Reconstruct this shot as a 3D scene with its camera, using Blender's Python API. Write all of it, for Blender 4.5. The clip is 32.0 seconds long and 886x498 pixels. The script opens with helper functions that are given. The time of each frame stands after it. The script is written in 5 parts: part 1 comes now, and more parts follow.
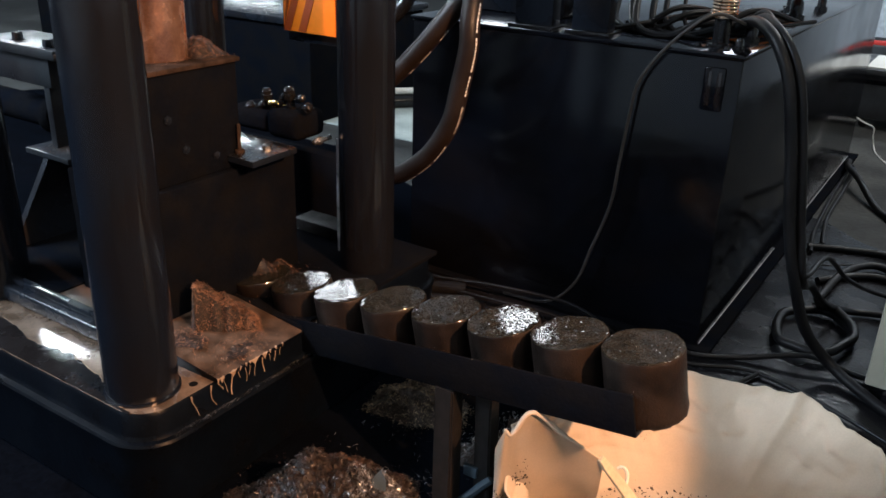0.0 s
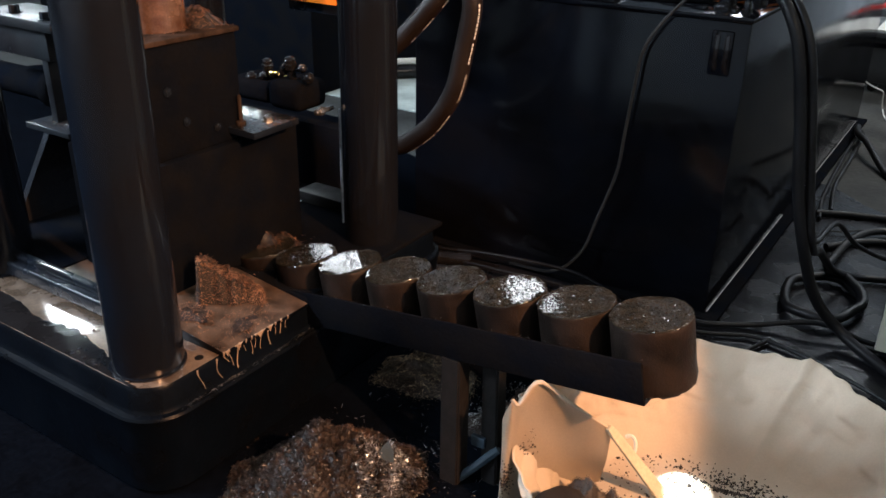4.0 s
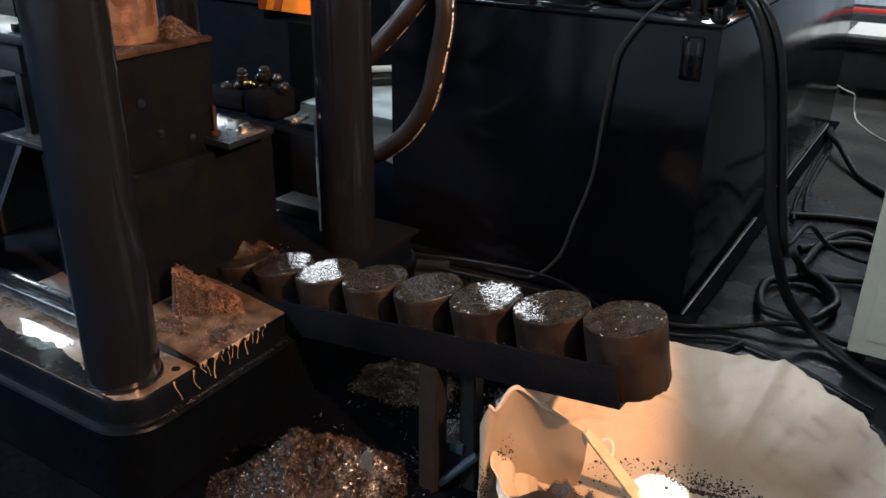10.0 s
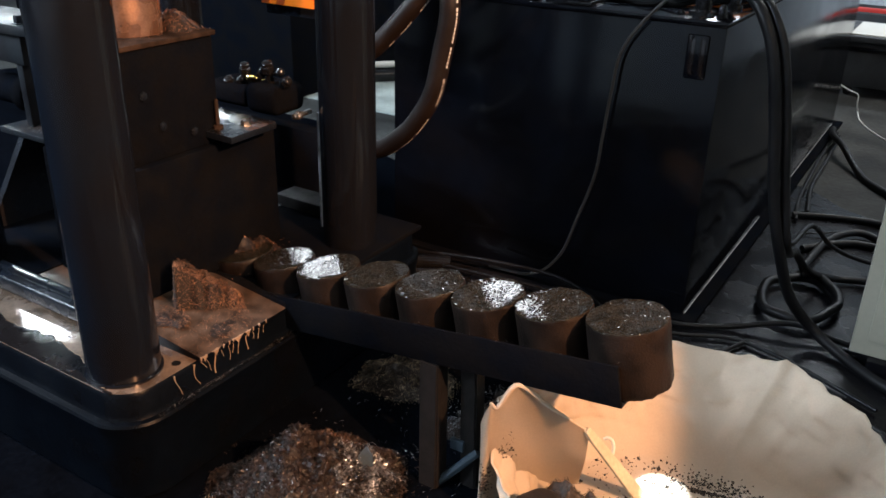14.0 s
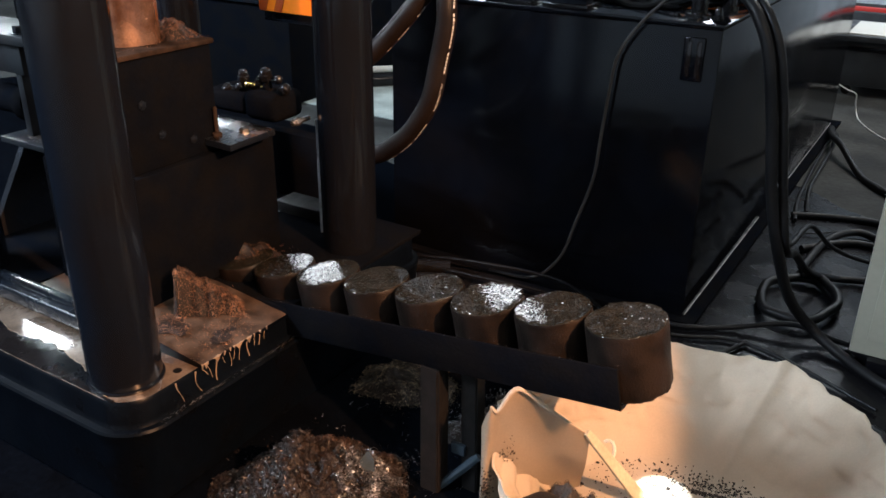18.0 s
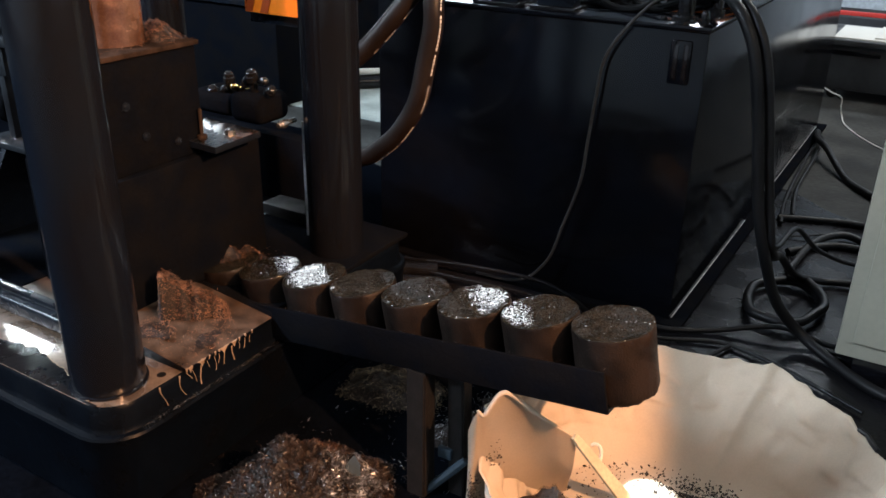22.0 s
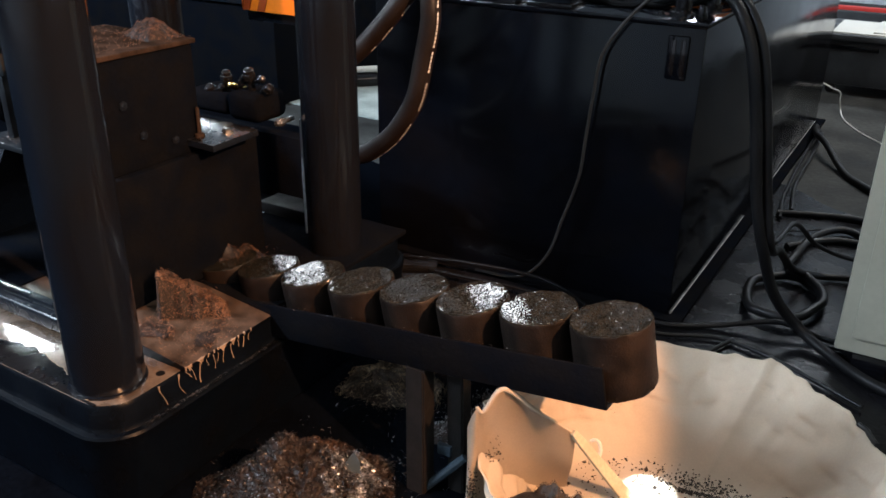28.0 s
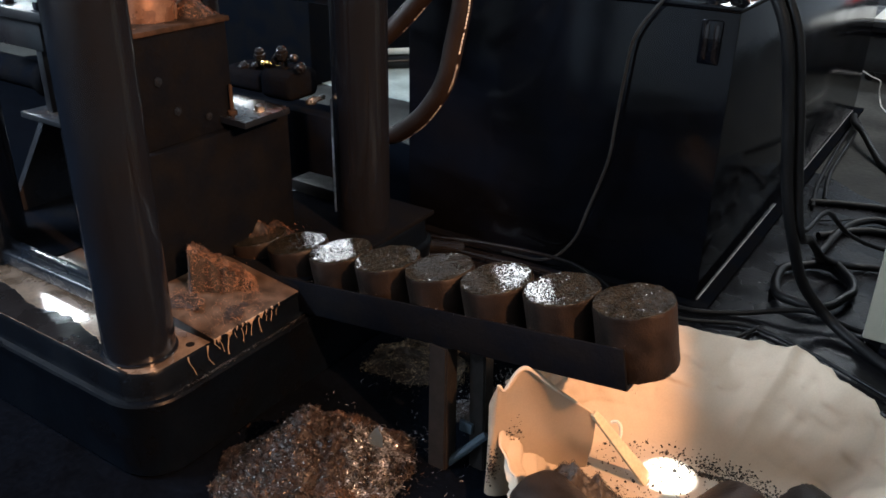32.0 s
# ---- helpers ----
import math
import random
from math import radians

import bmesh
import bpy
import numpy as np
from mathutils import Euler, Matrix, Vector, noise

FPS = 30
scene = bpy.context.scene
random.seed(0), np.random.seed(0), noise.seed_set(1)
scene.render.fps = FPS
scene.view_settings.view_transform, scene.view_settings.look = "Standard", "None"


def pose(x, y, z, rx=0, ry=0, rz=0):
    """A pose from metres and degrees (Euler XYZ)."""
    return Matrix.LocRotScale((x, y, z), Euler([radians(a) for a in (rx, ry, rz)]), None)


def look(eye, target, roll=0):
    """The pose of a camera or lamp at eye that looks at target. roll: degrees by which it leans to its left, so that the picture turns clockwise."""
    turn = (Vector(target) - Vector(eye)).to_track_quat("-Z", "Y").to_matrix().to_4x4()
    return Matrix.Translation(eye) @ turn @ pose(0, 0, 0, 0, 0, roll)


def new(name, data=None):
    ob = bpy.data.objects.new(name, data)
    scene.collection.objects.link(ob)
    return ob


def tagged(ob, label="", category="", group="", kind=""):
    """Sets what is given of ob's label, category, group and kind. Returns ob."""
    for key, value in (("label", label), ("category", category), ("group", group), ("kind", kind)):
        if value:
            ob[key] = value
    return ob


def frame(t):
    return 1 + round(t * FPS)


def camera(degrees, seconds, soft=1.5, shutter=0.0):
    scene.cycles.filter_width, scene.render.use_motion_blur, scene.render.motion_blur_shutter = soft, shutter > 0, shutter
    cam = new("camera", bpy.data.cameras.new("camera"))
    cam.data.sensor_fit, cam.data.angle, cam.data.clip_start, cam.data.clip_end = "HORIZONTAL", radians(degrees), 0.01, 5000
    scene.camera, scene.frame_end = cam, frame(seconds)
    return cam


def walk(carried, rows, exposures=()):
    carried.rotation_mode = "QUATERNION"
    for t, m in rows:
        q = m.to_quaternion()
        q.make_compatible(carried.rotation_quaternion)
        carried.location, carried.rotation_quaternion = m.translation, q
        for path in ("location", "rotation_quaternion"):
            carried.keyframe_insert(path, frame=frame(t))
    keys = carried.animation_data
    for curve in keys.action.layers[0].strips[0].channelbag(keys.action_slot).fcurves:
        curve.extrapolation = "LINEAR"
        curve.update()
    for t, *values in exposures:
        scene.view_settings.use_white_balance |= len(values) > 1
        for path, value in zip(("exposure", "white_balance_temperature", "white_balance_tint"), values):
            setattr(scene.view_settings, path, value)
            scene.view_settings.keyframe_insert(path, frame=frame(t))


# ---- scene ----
cam = camera(55.473, 32.0, soft=1.6)
CAMERA_ROWS = [
    (0, pose(-0.0063, -0.0124, 1.1453, 66.93, -1.758, 33.459)),
    (0.5, pose(-0.0039, -0.0098, 1.1406, 67.06, -1.706, 33.39)),
    (1, pose(-0.0085, -0.0092, 1.1395, 66.779, -1.699, 33.334)),
    (1.5, pose(-0.0069, -0.0085, 1.1365, 66.172, -1.521, 33.537)),
    (2, pose(-0.0062, -0.0079, 1.1371, 65.388, -1.42, 33.843)),
    (2.5, pose(-0.0087, -0.0093, 1.1356, 65.084, -1.353, 33.98)),
    (3, pose(-0.0126, -0.0073, 1.1368, 65.037, -1.154, 33.868)),
    (3.5, pose(-0.012, -0.0036, 1.1338, 65.068, -1.013, 33.651)),
    (5.5, pose(-0.0156, 0.0056, 1.1349, 64.914, -0.817, 33.238)),
    (6, pose(-0.011, 0.0049, 1.1363, 64.862, -0.727, 33.099)),
    (6.5, pose(-0.0129, 0.004, 1.1375, 64.849, -0.938, 33.137)),
    (7, pose(-0.0092, 0.002, 1.1376, 64.952, -0.872, 33.179)),
    (7.5, pose(-0.0097, 0.0011, 1.1377, 64.97, -0.735, 33.02)),
    (8, pose(-0.0066, 0.0042, 1.1383, 65.004, -0.65, 32.838)),
    (8.5, pose(-0.0047, 0.0017, 1.1388, 65.215, -0.79, 32.787)),
    (9, pose(-0.004, -0.0026, 1.1394, 65.46, -0.882, 32.621)),
    (9.5, pose(-0.002, 0.002, 1.1401, 65.523, -0.838, 32.302)),
    (10, pose(0.001, 0.0012, 1.1399, 65.492, -0.733, 32.079)),
    (10.5, pose(0.0015, 0.0002, 1.141, 65.529, -0.747, 31.991)),
    (11, pose(0.0044, -0.0004, 1.1417, 65.714, -0.898, 32.06)),
    (11.5, pose(0.002, -0.0041, 1.1422, 65.78, -1.053, 32.097)),
    (12, pose(-0.0014, -0.0019, 1.1402, 65.751, -1.07, 32.271)),
    (12.5, pose(-0.0011, -0.0017, 1.1427, 65.873, -1.119, 32.284)),
    (13, pose(-0, -0, 1.1433, 65.944, -1.257, 32.381)),
    (13.5, pose(-0.0028, 0.0001, 1.1391, 65.719, -1.324, 32.418)),
    (14, pose(-0.0056, 0.0041, 1.1372, 65.248, -1.216, 32.313)),
    (14.5, pose(-0.0042, 0.0053, 1.1366, 65.098, -1.03, 32.194)),
    (16.5, pose(-0.0027, -0.0012, 1.1403, 65.358, -0.826, 32.152)),
    (17, pose(0, 0.0007, 1.1408, 65.439, -0.829, 32.049)),
    (17.5, pose(-0.0008, 0.0017, 1.1417, 65.458, -0.809, 32.019)),
    (18, pose(0.0007, 0.0028, 1.1435, 65.449, -0.605, 32.139)),
    (18.5, pose(-0.0013, 0.006, 1.1447, 65.399, -0.469, 32.128)),
    (19, pose(-0.0001, 0.0069, 1.1421, 65.446, -0.469, 31.995)),
    (19.5, pose(0.0003, 0.0029, 1.143, 65.512, -0.675, 31.844)),
    (20, pose(0.0016, 0.0039, 1.1413, 65.606, -0.729, 31.835)),
    (20.5, pose(-0.001, 0.007, 1.1399, 65.611, -0.688, 31.741)),
    (21, pose(-0.0022, 0.0083, 1.1398, 65.58, -0.664, 31.541)),
    (21.5, pose(-0.0008, 0.0099, 1.1394, 65.61, -0.749, 31.368)),
    (22, pose(-0.0005, 0.0108, 1.141, 65.633, -0.931, 31.408)),
    (22.5, pose(-0.0008, 0.0072, 1.1406, 65.541, -0.897, 31.56)),
    (23, pose(-0.0007, 0.007, 1.1406, 65.434, -0.741, 31.581)),
    (23.5, pose(0.0019, 0.0069, 1.1426, 65.486, -0.567, 31.518)),
    (24, pose(0.0038, 0.0054, 1.1427, 65.621, -0.68, 31.567)),
    (24.5, pose(0.001, 0.0053, 1.1423, 65.577, -0.863, 31.629)),
    (25, pose(0.0006, 0.004, 1.1411, 65.511, -0.795, 31.62)),
    (25.5, pose(0.0005, 0.0087, 1.1403, 65.449, -0.701, 31.516)),
    (27.5, pose(0.0019, 0.01, 1.1422, 65.494, -0.589, 31.325)),
    (28, pose(0.0036, 0.0123, 1.1401, 65.472, -0.592, 31.277)),
    (28.5, pose(0.0004, 0.0081, 1.1363, 65.19, -0.677, 31.697)),
    (29, pose(0.006, -0.005, 1.1376, 64.628, -0.332, 32.695)),
    (29.5, pose(0.0395, 0.0027, 1.1353, 64.074, 0.157, 33.087)),
    (30, pose(0.0417, 0.0046, 1.1396, 64.204, 0.078, 32.569)),
    (30.5, pose(0.0288, -0, 1.1403, 64.615, -0.405, 32.532)),
    (31, pose(0.0195, 0.0004, 1.1387, 64.75, -0.613, 32.799)),
    (31.5, pose(0.0199, 0.0027, 1.1361, 64.719, -0.718, 33.234)),
    (32, pose(0.0218, 0.0022, 1.1372, 64.404, -0.816, 33.699)),
]
walk(cam, CAMERA_ROWS)

# ---------------------------------------------------------------- light
world = bpy.data.worlds.new("hall_world")
scene.world = world
world.use_nodes = True
world.node_tree.nodes["Background"].inputs["Color"].default_value = (0.55, 0.7, 0.9, 1)
world.node_tree.nodes["Background"].inputs["Strength"].default_value = 0.07
scene.view_settings.exposure = 0.42


def lamp(name, kind, m, energy, colour, size=0.3, size_y=None, spot=60, blend=0.3):
    data = bpy.data.lights.new(name, kind)
    data.energy, data.color = energy, colour
    if kind == "AREA":
        data.shape, data.size, data.size_y = "RECTANGLE", size, size_y or size
    else:
        data.shadow_soft_size = size
    if kind == "SPOT":
        data.spot_size, data.spot_blend = radians(spot), blend
    ob = new(name, data)
    ob.matrix_world = m
    return ob


# warm work lamp over the operator's side, daylight in the far windows, cool strip lights left and far, added fill lamps
lamp("work_lamp", "SPOT", look((1.8, 0.35, 2.3), (-1.2, 1.05, 0.3)), 630, (1.0, 0.5, 0.25), 0.03, spot=31.4, blend=0.14)
lamp("window_daylight", "AREA", look((-6.2, 8.9, 4.24), (-6.2, 0.0, 3.9)), 28, (0.85, 0.93, 1.0), 0.9, 0.5)
lamp("window_daylight_corner", "AREA", look((-8.74, 8.9, 3.3), (-8.7, 0.0, 3.2)), 20, (0.85, 0.93, 1.0), 0.3, 0.5)
lamp("window_daylight_west", "AREA", look((-8.9, 8.5, 2.9), (0.0, 8.5, 2.8)), 17, (0.85, 0.93, 1.0), 0.7, 0.7)
# unseen lamp added to brighten the floor beside the tank
lamp("fill_light_right", "AREA", look((1.6, 4.3, 4.6), (1.0, 4.2, 0.0)), 105, (1.0, 0.92, 0.84), 0.5, 2.4)
# unseen cool lamp added to lift the dark side of the press
lamp("fill_light_front", "AREA", look((-4.6, -1.4, 3.4), (-1.3, 1.2, 0.4)), 400, (0.7, 0.84, 1.0), 2.4, 0.5)
lamp("strip_light_far", "AREA", look((0.0, 7.6, 4.4), (-0.3, 2.5, 0.0)), 105, (0.85, 0.93, 1.0), 3.4, 0.35)
lamp("strip_light_left", "AREA", look((-6.6, 3.54, 3.22), (-1.6, 0.94, 0.22), -33), 90, (0.84, 0.95, 1.0), 0.9, 0.3)
# unseen warm lamp added as fill for cabinet and bag
lamp("fill_light_near", "AREA", look((2.6, -0.8, 3.8), (-0.3, 1.3, 0.2)), 46, (1.0, 0.78, 0.56), 2.0, 0.4)

# a narrow cool spot added under the closed ceiling makes the bright patch on the bottom of the bag
lamp("bag_patch_spot", "SPOT", look((-0.25, 1.95, 4.9), (-0.322, 1.352, 0.016)), 4200, (0.8, 0.93, 1.0), 0.004, spot=1.35, blend=0.25)


# ---------------------------------------------------------------- materials
def shader(name, base, rough=0.5, metal=0.0, vary=0.25, scale=8.0, fine=90.0, bump=0.15, second=None, cover=0.5, edge=0.12,
           rough_vary=0.15, coat=0.0, island=False, gloss=0.5, facet=None, glow_through=0.0):
    """A surface with two scales of variation: patches of a second colour and a fine grain with relief."""
    m = bpy.data.materials.new(name)
    m.use_nodes = True
    nodes, links = m.node_tree.nodes, m.node_tree.links
    bsdf = nodes["Principled BSDF"]
    tex = nodes.new("ShaderNodeTexCoord")
    big, small = nodes.new("ShaderNodeTexNoise"), nodes.new("ShaderNodeTexNoise")
    big.inputs["Scale"].default_value, small.inputs["Scale"].default_value = scale, fine
    big.inputs["Detail"].default_value, small.inputs["Detail"].default_value = 6, 4
    for n in (big, small):
        links.new(tex.outputs["Object"], n.inputs["Vector"])
    second = second or tuple(c * (1 - vary) for c in base)
    ramp = nodes.new("ShaderNodeValToRGB")
    ramp.color_ramp.elements[0].position, ramp.color_ramp.elements[1].position = cover - edge, cover + edge
    ramp.color_ramp.elements[0].color, ramp.color_ramp.elements[1].color = (*second, 1), (*base, 1)
    links.new(big.outputs["Fac"], ramp.inputs["Fac"])
    mix = nodes.new("ShaderNodeMix")
    mix.data_type, mix.blend_type = "RGBA", "MULTIPLY"
    mix.inputs["Factor"].default_value = 0.6
    links.new(ramp.outputs["Color"], mix.inputs["A"])
    grain = nodes.new("ShaderNodeMapRange")
    grain.inputs["From Min"].default_value, grain.inputs["From Max"].default_value = 0.3, 0.7
    grain.inputs["To Min"].default_value, grain.inputs["To Max"].default_value = 1 - vary, 1 + vary
    links.new(small.outputs["Fac"], grain.inputs["Value"])
    links.new(grain.outputs["Result"], mix.inputs["B"])
    last = mix.outputs["Result"]
    if island:
        geo, tint = nodes.new("ShaderNodeNewGeometry"), nodes.new("ShaderNodeMix")
        tint.data_type, tint.blend_type = "RGBA", "MULTIPLY"
        tint.inputs["Factor"].default_value = 1.0
        spread = nodes.new("ShaderNodeMapRange")
        spread.inputs["To Min"].default_value, spread.inputs["To Max"].default_value = 0.04, 1.6
        links.new(geo.outputs["Random Per Island"], spread.inputs["Value"])
        links.new(last, tint.inputs["A"])
        links.new(spread.outputs["Result"], tint.inputs["B"])
        last = tint.outputs["Result"]
    links.new(last, bsdf.inputs["Base Color"])
    rr = nodes.new("ShaderNodeMapRange")
    rr.inputs["From Min"].default_value, rr.inputs["From Max"].default_value = 0.3, 0.7
    rr.inputs["To Min"].default_value, rr.inputs["To Max"].default_value = max(rough - rough_vary, 0.03), min(rough + rough_vary, 1)
    links.new(big.outputs["Fac"], rr.inputs["Value"])
    links.new(rr.outputs["Result"], bsdf.inputs["Roughness"])
    bsdf.inputs["Metallic"].default_value = metal
    bsdf.inputs["Specular IOR Level"].default_value = gloss
    bsdf.inputs["Coat Weight"].default_value = coat
    bsdf.inputs["Coat Roughness"].default_value = 0.12
    if bump:
        bp = nodes.new("ShaderNodeBump")
        bp.inputs["Strength"].default_value, bp.inputs["Distance"].default_value = 1.0, bump * 0.3 / fine
        links.new(small.outputs["Fac"], bp.inputs["Height"])
        links.new(bp.outputs["Normal"], bsdf.inputs["Normal"])
    if facet:
        cells, geo2 = nodes.new("ShaderNodeTexVoronoi"), nodes.new("ShaderNodeNewGeometry")
        cells.inputs["Scale"].default_value = facet[0]
        links.new(tex.outputs["Object"], cells.inputs["Vector"])
        middle, lean, add, unit = [nodes.new("ShaderNodeVectorMath") for _ in range(4)]
        middle.operation, lean.operation, add.operation, unit.operation = "SUBTRACT", "SCALE", "ADD", "NORMALIZE"
        middle.inputs[1].default_value = (0.5, 0.5, 0.5)
        pits, spread = nodes.new("ShaderNodeTexWhiteNoise"), nodes.new("ShaderNodeMapRange")
        links.new(cells.outputs["Position"], pits.inputs["Vector"])
        spread.inputs["From Min"].default_value, spread.inputs["From Max"].default_value = facet[2], facet[2] + 0.06
        spread.inputs["To Min"].default_value, spread.inputs["To Max"].default_value = facet[1], facet[1] * 20
        links.new(pits.outputs["Value"], spread.inputs["Value"])
        links.new(spread.outputs["Result"], lean.inputs["Scale"])
        links.new(cells.outputs["Color"], middle.inputs[0])
        links.new(middle.outputs[0], lean.inputs[0])
        links.new(lean.outputs[0], add.inputs[0])
        links.new(geo2.outputs["Normal"], add.inputs[1])
        links.new(add.outputs[0], unit.inputs[0])
        links.new(unit.outputs[0], bsdf.inputs["Normal"])
    if glow_through:
        thin, blend = nodes.new("ShaderNodeBsdfTranslucent"), nodes.new("ShaderNodeMixShader")
        blend.inputs["Fac"].default_value = glow_through
        links.new(last, thin.inputs["Color"])
        links.new(bsdf.outputs["BSDF"], blend.inputs[1])
        links.new(thin.outputs["BSDF"], blend.inputs[2])
        links.new(blend.outputs["Shader"], nodes["Material Output"].inputs["Surface"])
    return m


BLACK_PAINT = shader("black_gloss_paint", (0.0034, 0.0044, 0.0075), 0.15, vary=0.3, second=(0.0045, 0.0045, 0.0058), scale=5, fine=40, bump=0.02, rough_vary=0.06, gloss=0.27)
MACHINE_PAINT = shader("oily_black_machine_paint", (0.0075, 0.01, 0.015), 0.26, vary=0.35, second=(0.014, 0.013, 0.014), cover=0.42, scale=9, fine=120, bump=0.2, rough_vary=0.1, gloss=0.22)
COLUMN_STEEL = shader("oiled_dark_column_steel", (0.0055, 0.0075, 0.012), 0.16, 0.0, second=(0.0065, 0.007, 0.009), scale=6, fine=150, bump=0.015, rough_vary=0.06, gloss=0.4)
BARE_STEEL = shader("worn_bare_steel", (0.4, 0.4, 0.4), 0.22, 0.9, second=(0.2, 0.19, 0.18), scale=14, fine=200, bump=0.15)
PLATE_STEEL = shader("oil_wet_ground_plate", (0.26, 0.185, 0.135), 0.3, 0.3, second=(0.11, 0.072, 0.048), cover=0.52, scale=16, fine=160, bump=0.1, coat=0.5)
OIL_FILM = shader("black_oil_film", (0.008, 0.008, 0.009), 0.28, vary=0.2, scale=12, fine=40, bump=0.12, rough_vary=0.08, gloss=0.14)
BRIQUETTE = shader("pressed_swarf_briquette", (0.02, 0.0135, 0.0105), 0.45, 0.2, second=(0.009, 0.0068, 0.006), cover=0.48, scale=18, fine=260, bump=0.7, rough_vary=0.12, gloss=0.2)
BRIQUETTE_TOP = shader("pressed_swarf_face", (0.04, 0.032, 0.022), 0.07, 0.4, second=(0.02, 0.017, 0.012), cover=0.5, scale=40, fine=420, bump=0.0, rough_vary=0.02, facet=(560, 0.036, 0.45))
SWARF = shader("copper_brown_swarf", (0.22, 0.115, 0.07), 0.36, 0.2, second=(0.035, 0.022, 0.016), cover=0.64, edge=0.07, scale=8, fine=300, bump=0.5, island=True)
SWARF_BED = shader("packed_dark_swarf", (0.024, 0.013, 0.0085), 0.6, 0.3, second=(0.01, 0.0065, 0.005), scale=40, fine=350, bump=1.0)
# chip colour raised to offset the shade under the chute
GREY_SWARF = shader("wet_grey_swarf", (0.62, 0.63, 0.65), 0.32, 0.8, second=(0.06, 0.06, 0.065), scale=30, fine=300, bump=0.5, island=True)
FLOOR_MAT = shader("oily_concrete_floor", (0.06, 0.062, 0.06), 0.75, vary=0.3, gloss=0.1, second=(0.016, 0.0165, 0.016), cover=0.5, edge=0.16, scale=3.0, fine=45, bump=0.3, rough_vary=0.15)
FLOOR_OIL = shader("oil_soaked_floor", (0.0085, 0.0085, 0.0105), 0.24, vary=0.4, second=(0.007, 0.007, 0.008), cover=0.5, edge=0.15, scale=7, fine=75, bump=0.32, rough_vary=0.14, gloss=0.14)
WALL_MAT = shader("grey_hall_wall", (0.56, 0.62, 0.67), 0.8, second=(0.45, 0.5, 0.55), scale=1.2, fine=30, bump=0.1)
BAG_MAT = shader("white_woven_bag", (0.6, 0.495, 0.38), 0.62, vary=0.06, second=(0.52, 0.425, 0.32), cover=0.42, scale=5, fine=260, bump=0.25, glow_through=0.22)
RUBBER = shader("black_rubber", (0.008, 0.008, 0.009), 0.45, gloss=0.2, vary=0.25, scale=10, fine=150, bump=0.1)
HOSE_RUBBER = shader("brown_black_hose_rubber", (0.013, 0.0082, 0.0065), 0.46, vary=0.25, scale=10, fine=150, bump=0.12, gloss=0.3)
CREAM_PAINT = shader("cream_cabinet_paint", (0.43, 0.42, 0.34), 0.45, vary=0.06, scale=4, fine=60, bump=0.05)
ORANGE_PAINT = shader("orange_paint", (0.98, 0.23, 0.014), 0.45, vary=0.08, scale=6, fine=60, bump=0.05)
BROWN_PAINT = shader("dark_brown_stripe_paint", (0.36, 0.055, 0.008), 0.45, vary=0.1, scale=6, fine=60, bump=0.05)
RED_PAINT = shader("red_paint", (0.6, 0.04, 0.03), 0.45, vary=0.1, scale=6, fine=60, bump=0.05)
WHITE_PRINT = shader("white_print", (0.75, 0.72, 0.68), 0.6, vary=0.1, scale=30, fine=200, bump=0.0)
BRASS = shader("brass", (0.7, 0.5, 0.2), 0.25, 1.0, vary=0.15, scale=20, fine=200, bump=0.1)
RAM_STEEL = shader("rust_brown_ram_steel", (0.3, 0.17, 0.11), 0.24, 0.6, second=(0.16, 0.075, 0.045), scale=16, fine=240, bump=0.35, rough_vary=0.2)
GREY_PAINT = shader("grey_bench_paint", (0.2, 0.215, 0.225), 0.5, vary=0.12, scale=5, fine=70, bump=0.08)
PALE_SHEET = shader("pale_sheet", (0.7, 0.7, 0.66), 0.6, vary=0.08, scale=8, fine=80, bump=0.1)
DRIP = shader("tan_oil_emulsion", (0.4, 0.28, 0.19), 0.25, vary=0.1, scale=20, fine=100, bump=0.05)
FITTING = shader("blackened_wet_steel", (0.02, 0.02, 0.022), 0.2, 0.5, vary=0.2, scale=20, fine=100, bump=0.08, rough_vary=0.06)
FEED_STEEL = shader("oil_wet_grey_steel", (0.013, 0.016, 0.019), 0.42, 0.0, gloss=0.3, second=(0.012, 0.012, 0.014), scale=9, fine=120, bump=0.25)
# lightened in its colour because this heap lies in the chute's shade
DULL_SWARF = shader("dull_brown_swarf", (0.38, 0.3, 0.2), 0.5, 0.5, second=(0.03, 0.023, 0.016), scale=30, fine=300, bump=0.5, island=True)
CRUMBS = shader("dark_crumbs", (0.07, 0.055, 0.045), 0.6, 0.2, second=(0.04, 0.03, 0.025), scale=30, fine=300, bump=0.4, island=True)
CHROME = shader("wet_chrome_steel", (0.7, 0.7, 0.7), 0.12, 1.0, vary=0.1, scale=20, fine=200, bump=0.05, rough_vary=0.05)
GAUGE = shader("dark_gauge_glass", (0.014, 0.011, 0.011), 0.2, vary=0.1, scale=10, fine=60, bump=0.02)
THIN_CABLE = shader("grey_brown_cable_sheath", (0.055, 0.05, 0.047), 0.45, vary=0.15, scale=10, fine=90, bump=0.05)
STRAP = shader("pale_strap_webbing", (0.75, 0.71, 0.6), 0.6, vary=0.1, scale=20, fine=400, bump=0.4)
FOIL = shader("dull_pale_metal", (0.045, 0.066, 0.086), 0.5, 0.0, gloss=0.2, vary=0.15, scale=12, fine=120, bump=0.2)
LEDGE = shader("grimy_brown_steel", (0.05, 0.032, 0.024), 0.75, 0.0, gloss=0.0, second=(0.02, 0.014, 0.011), scale=20, fine=200, bump=0.4)
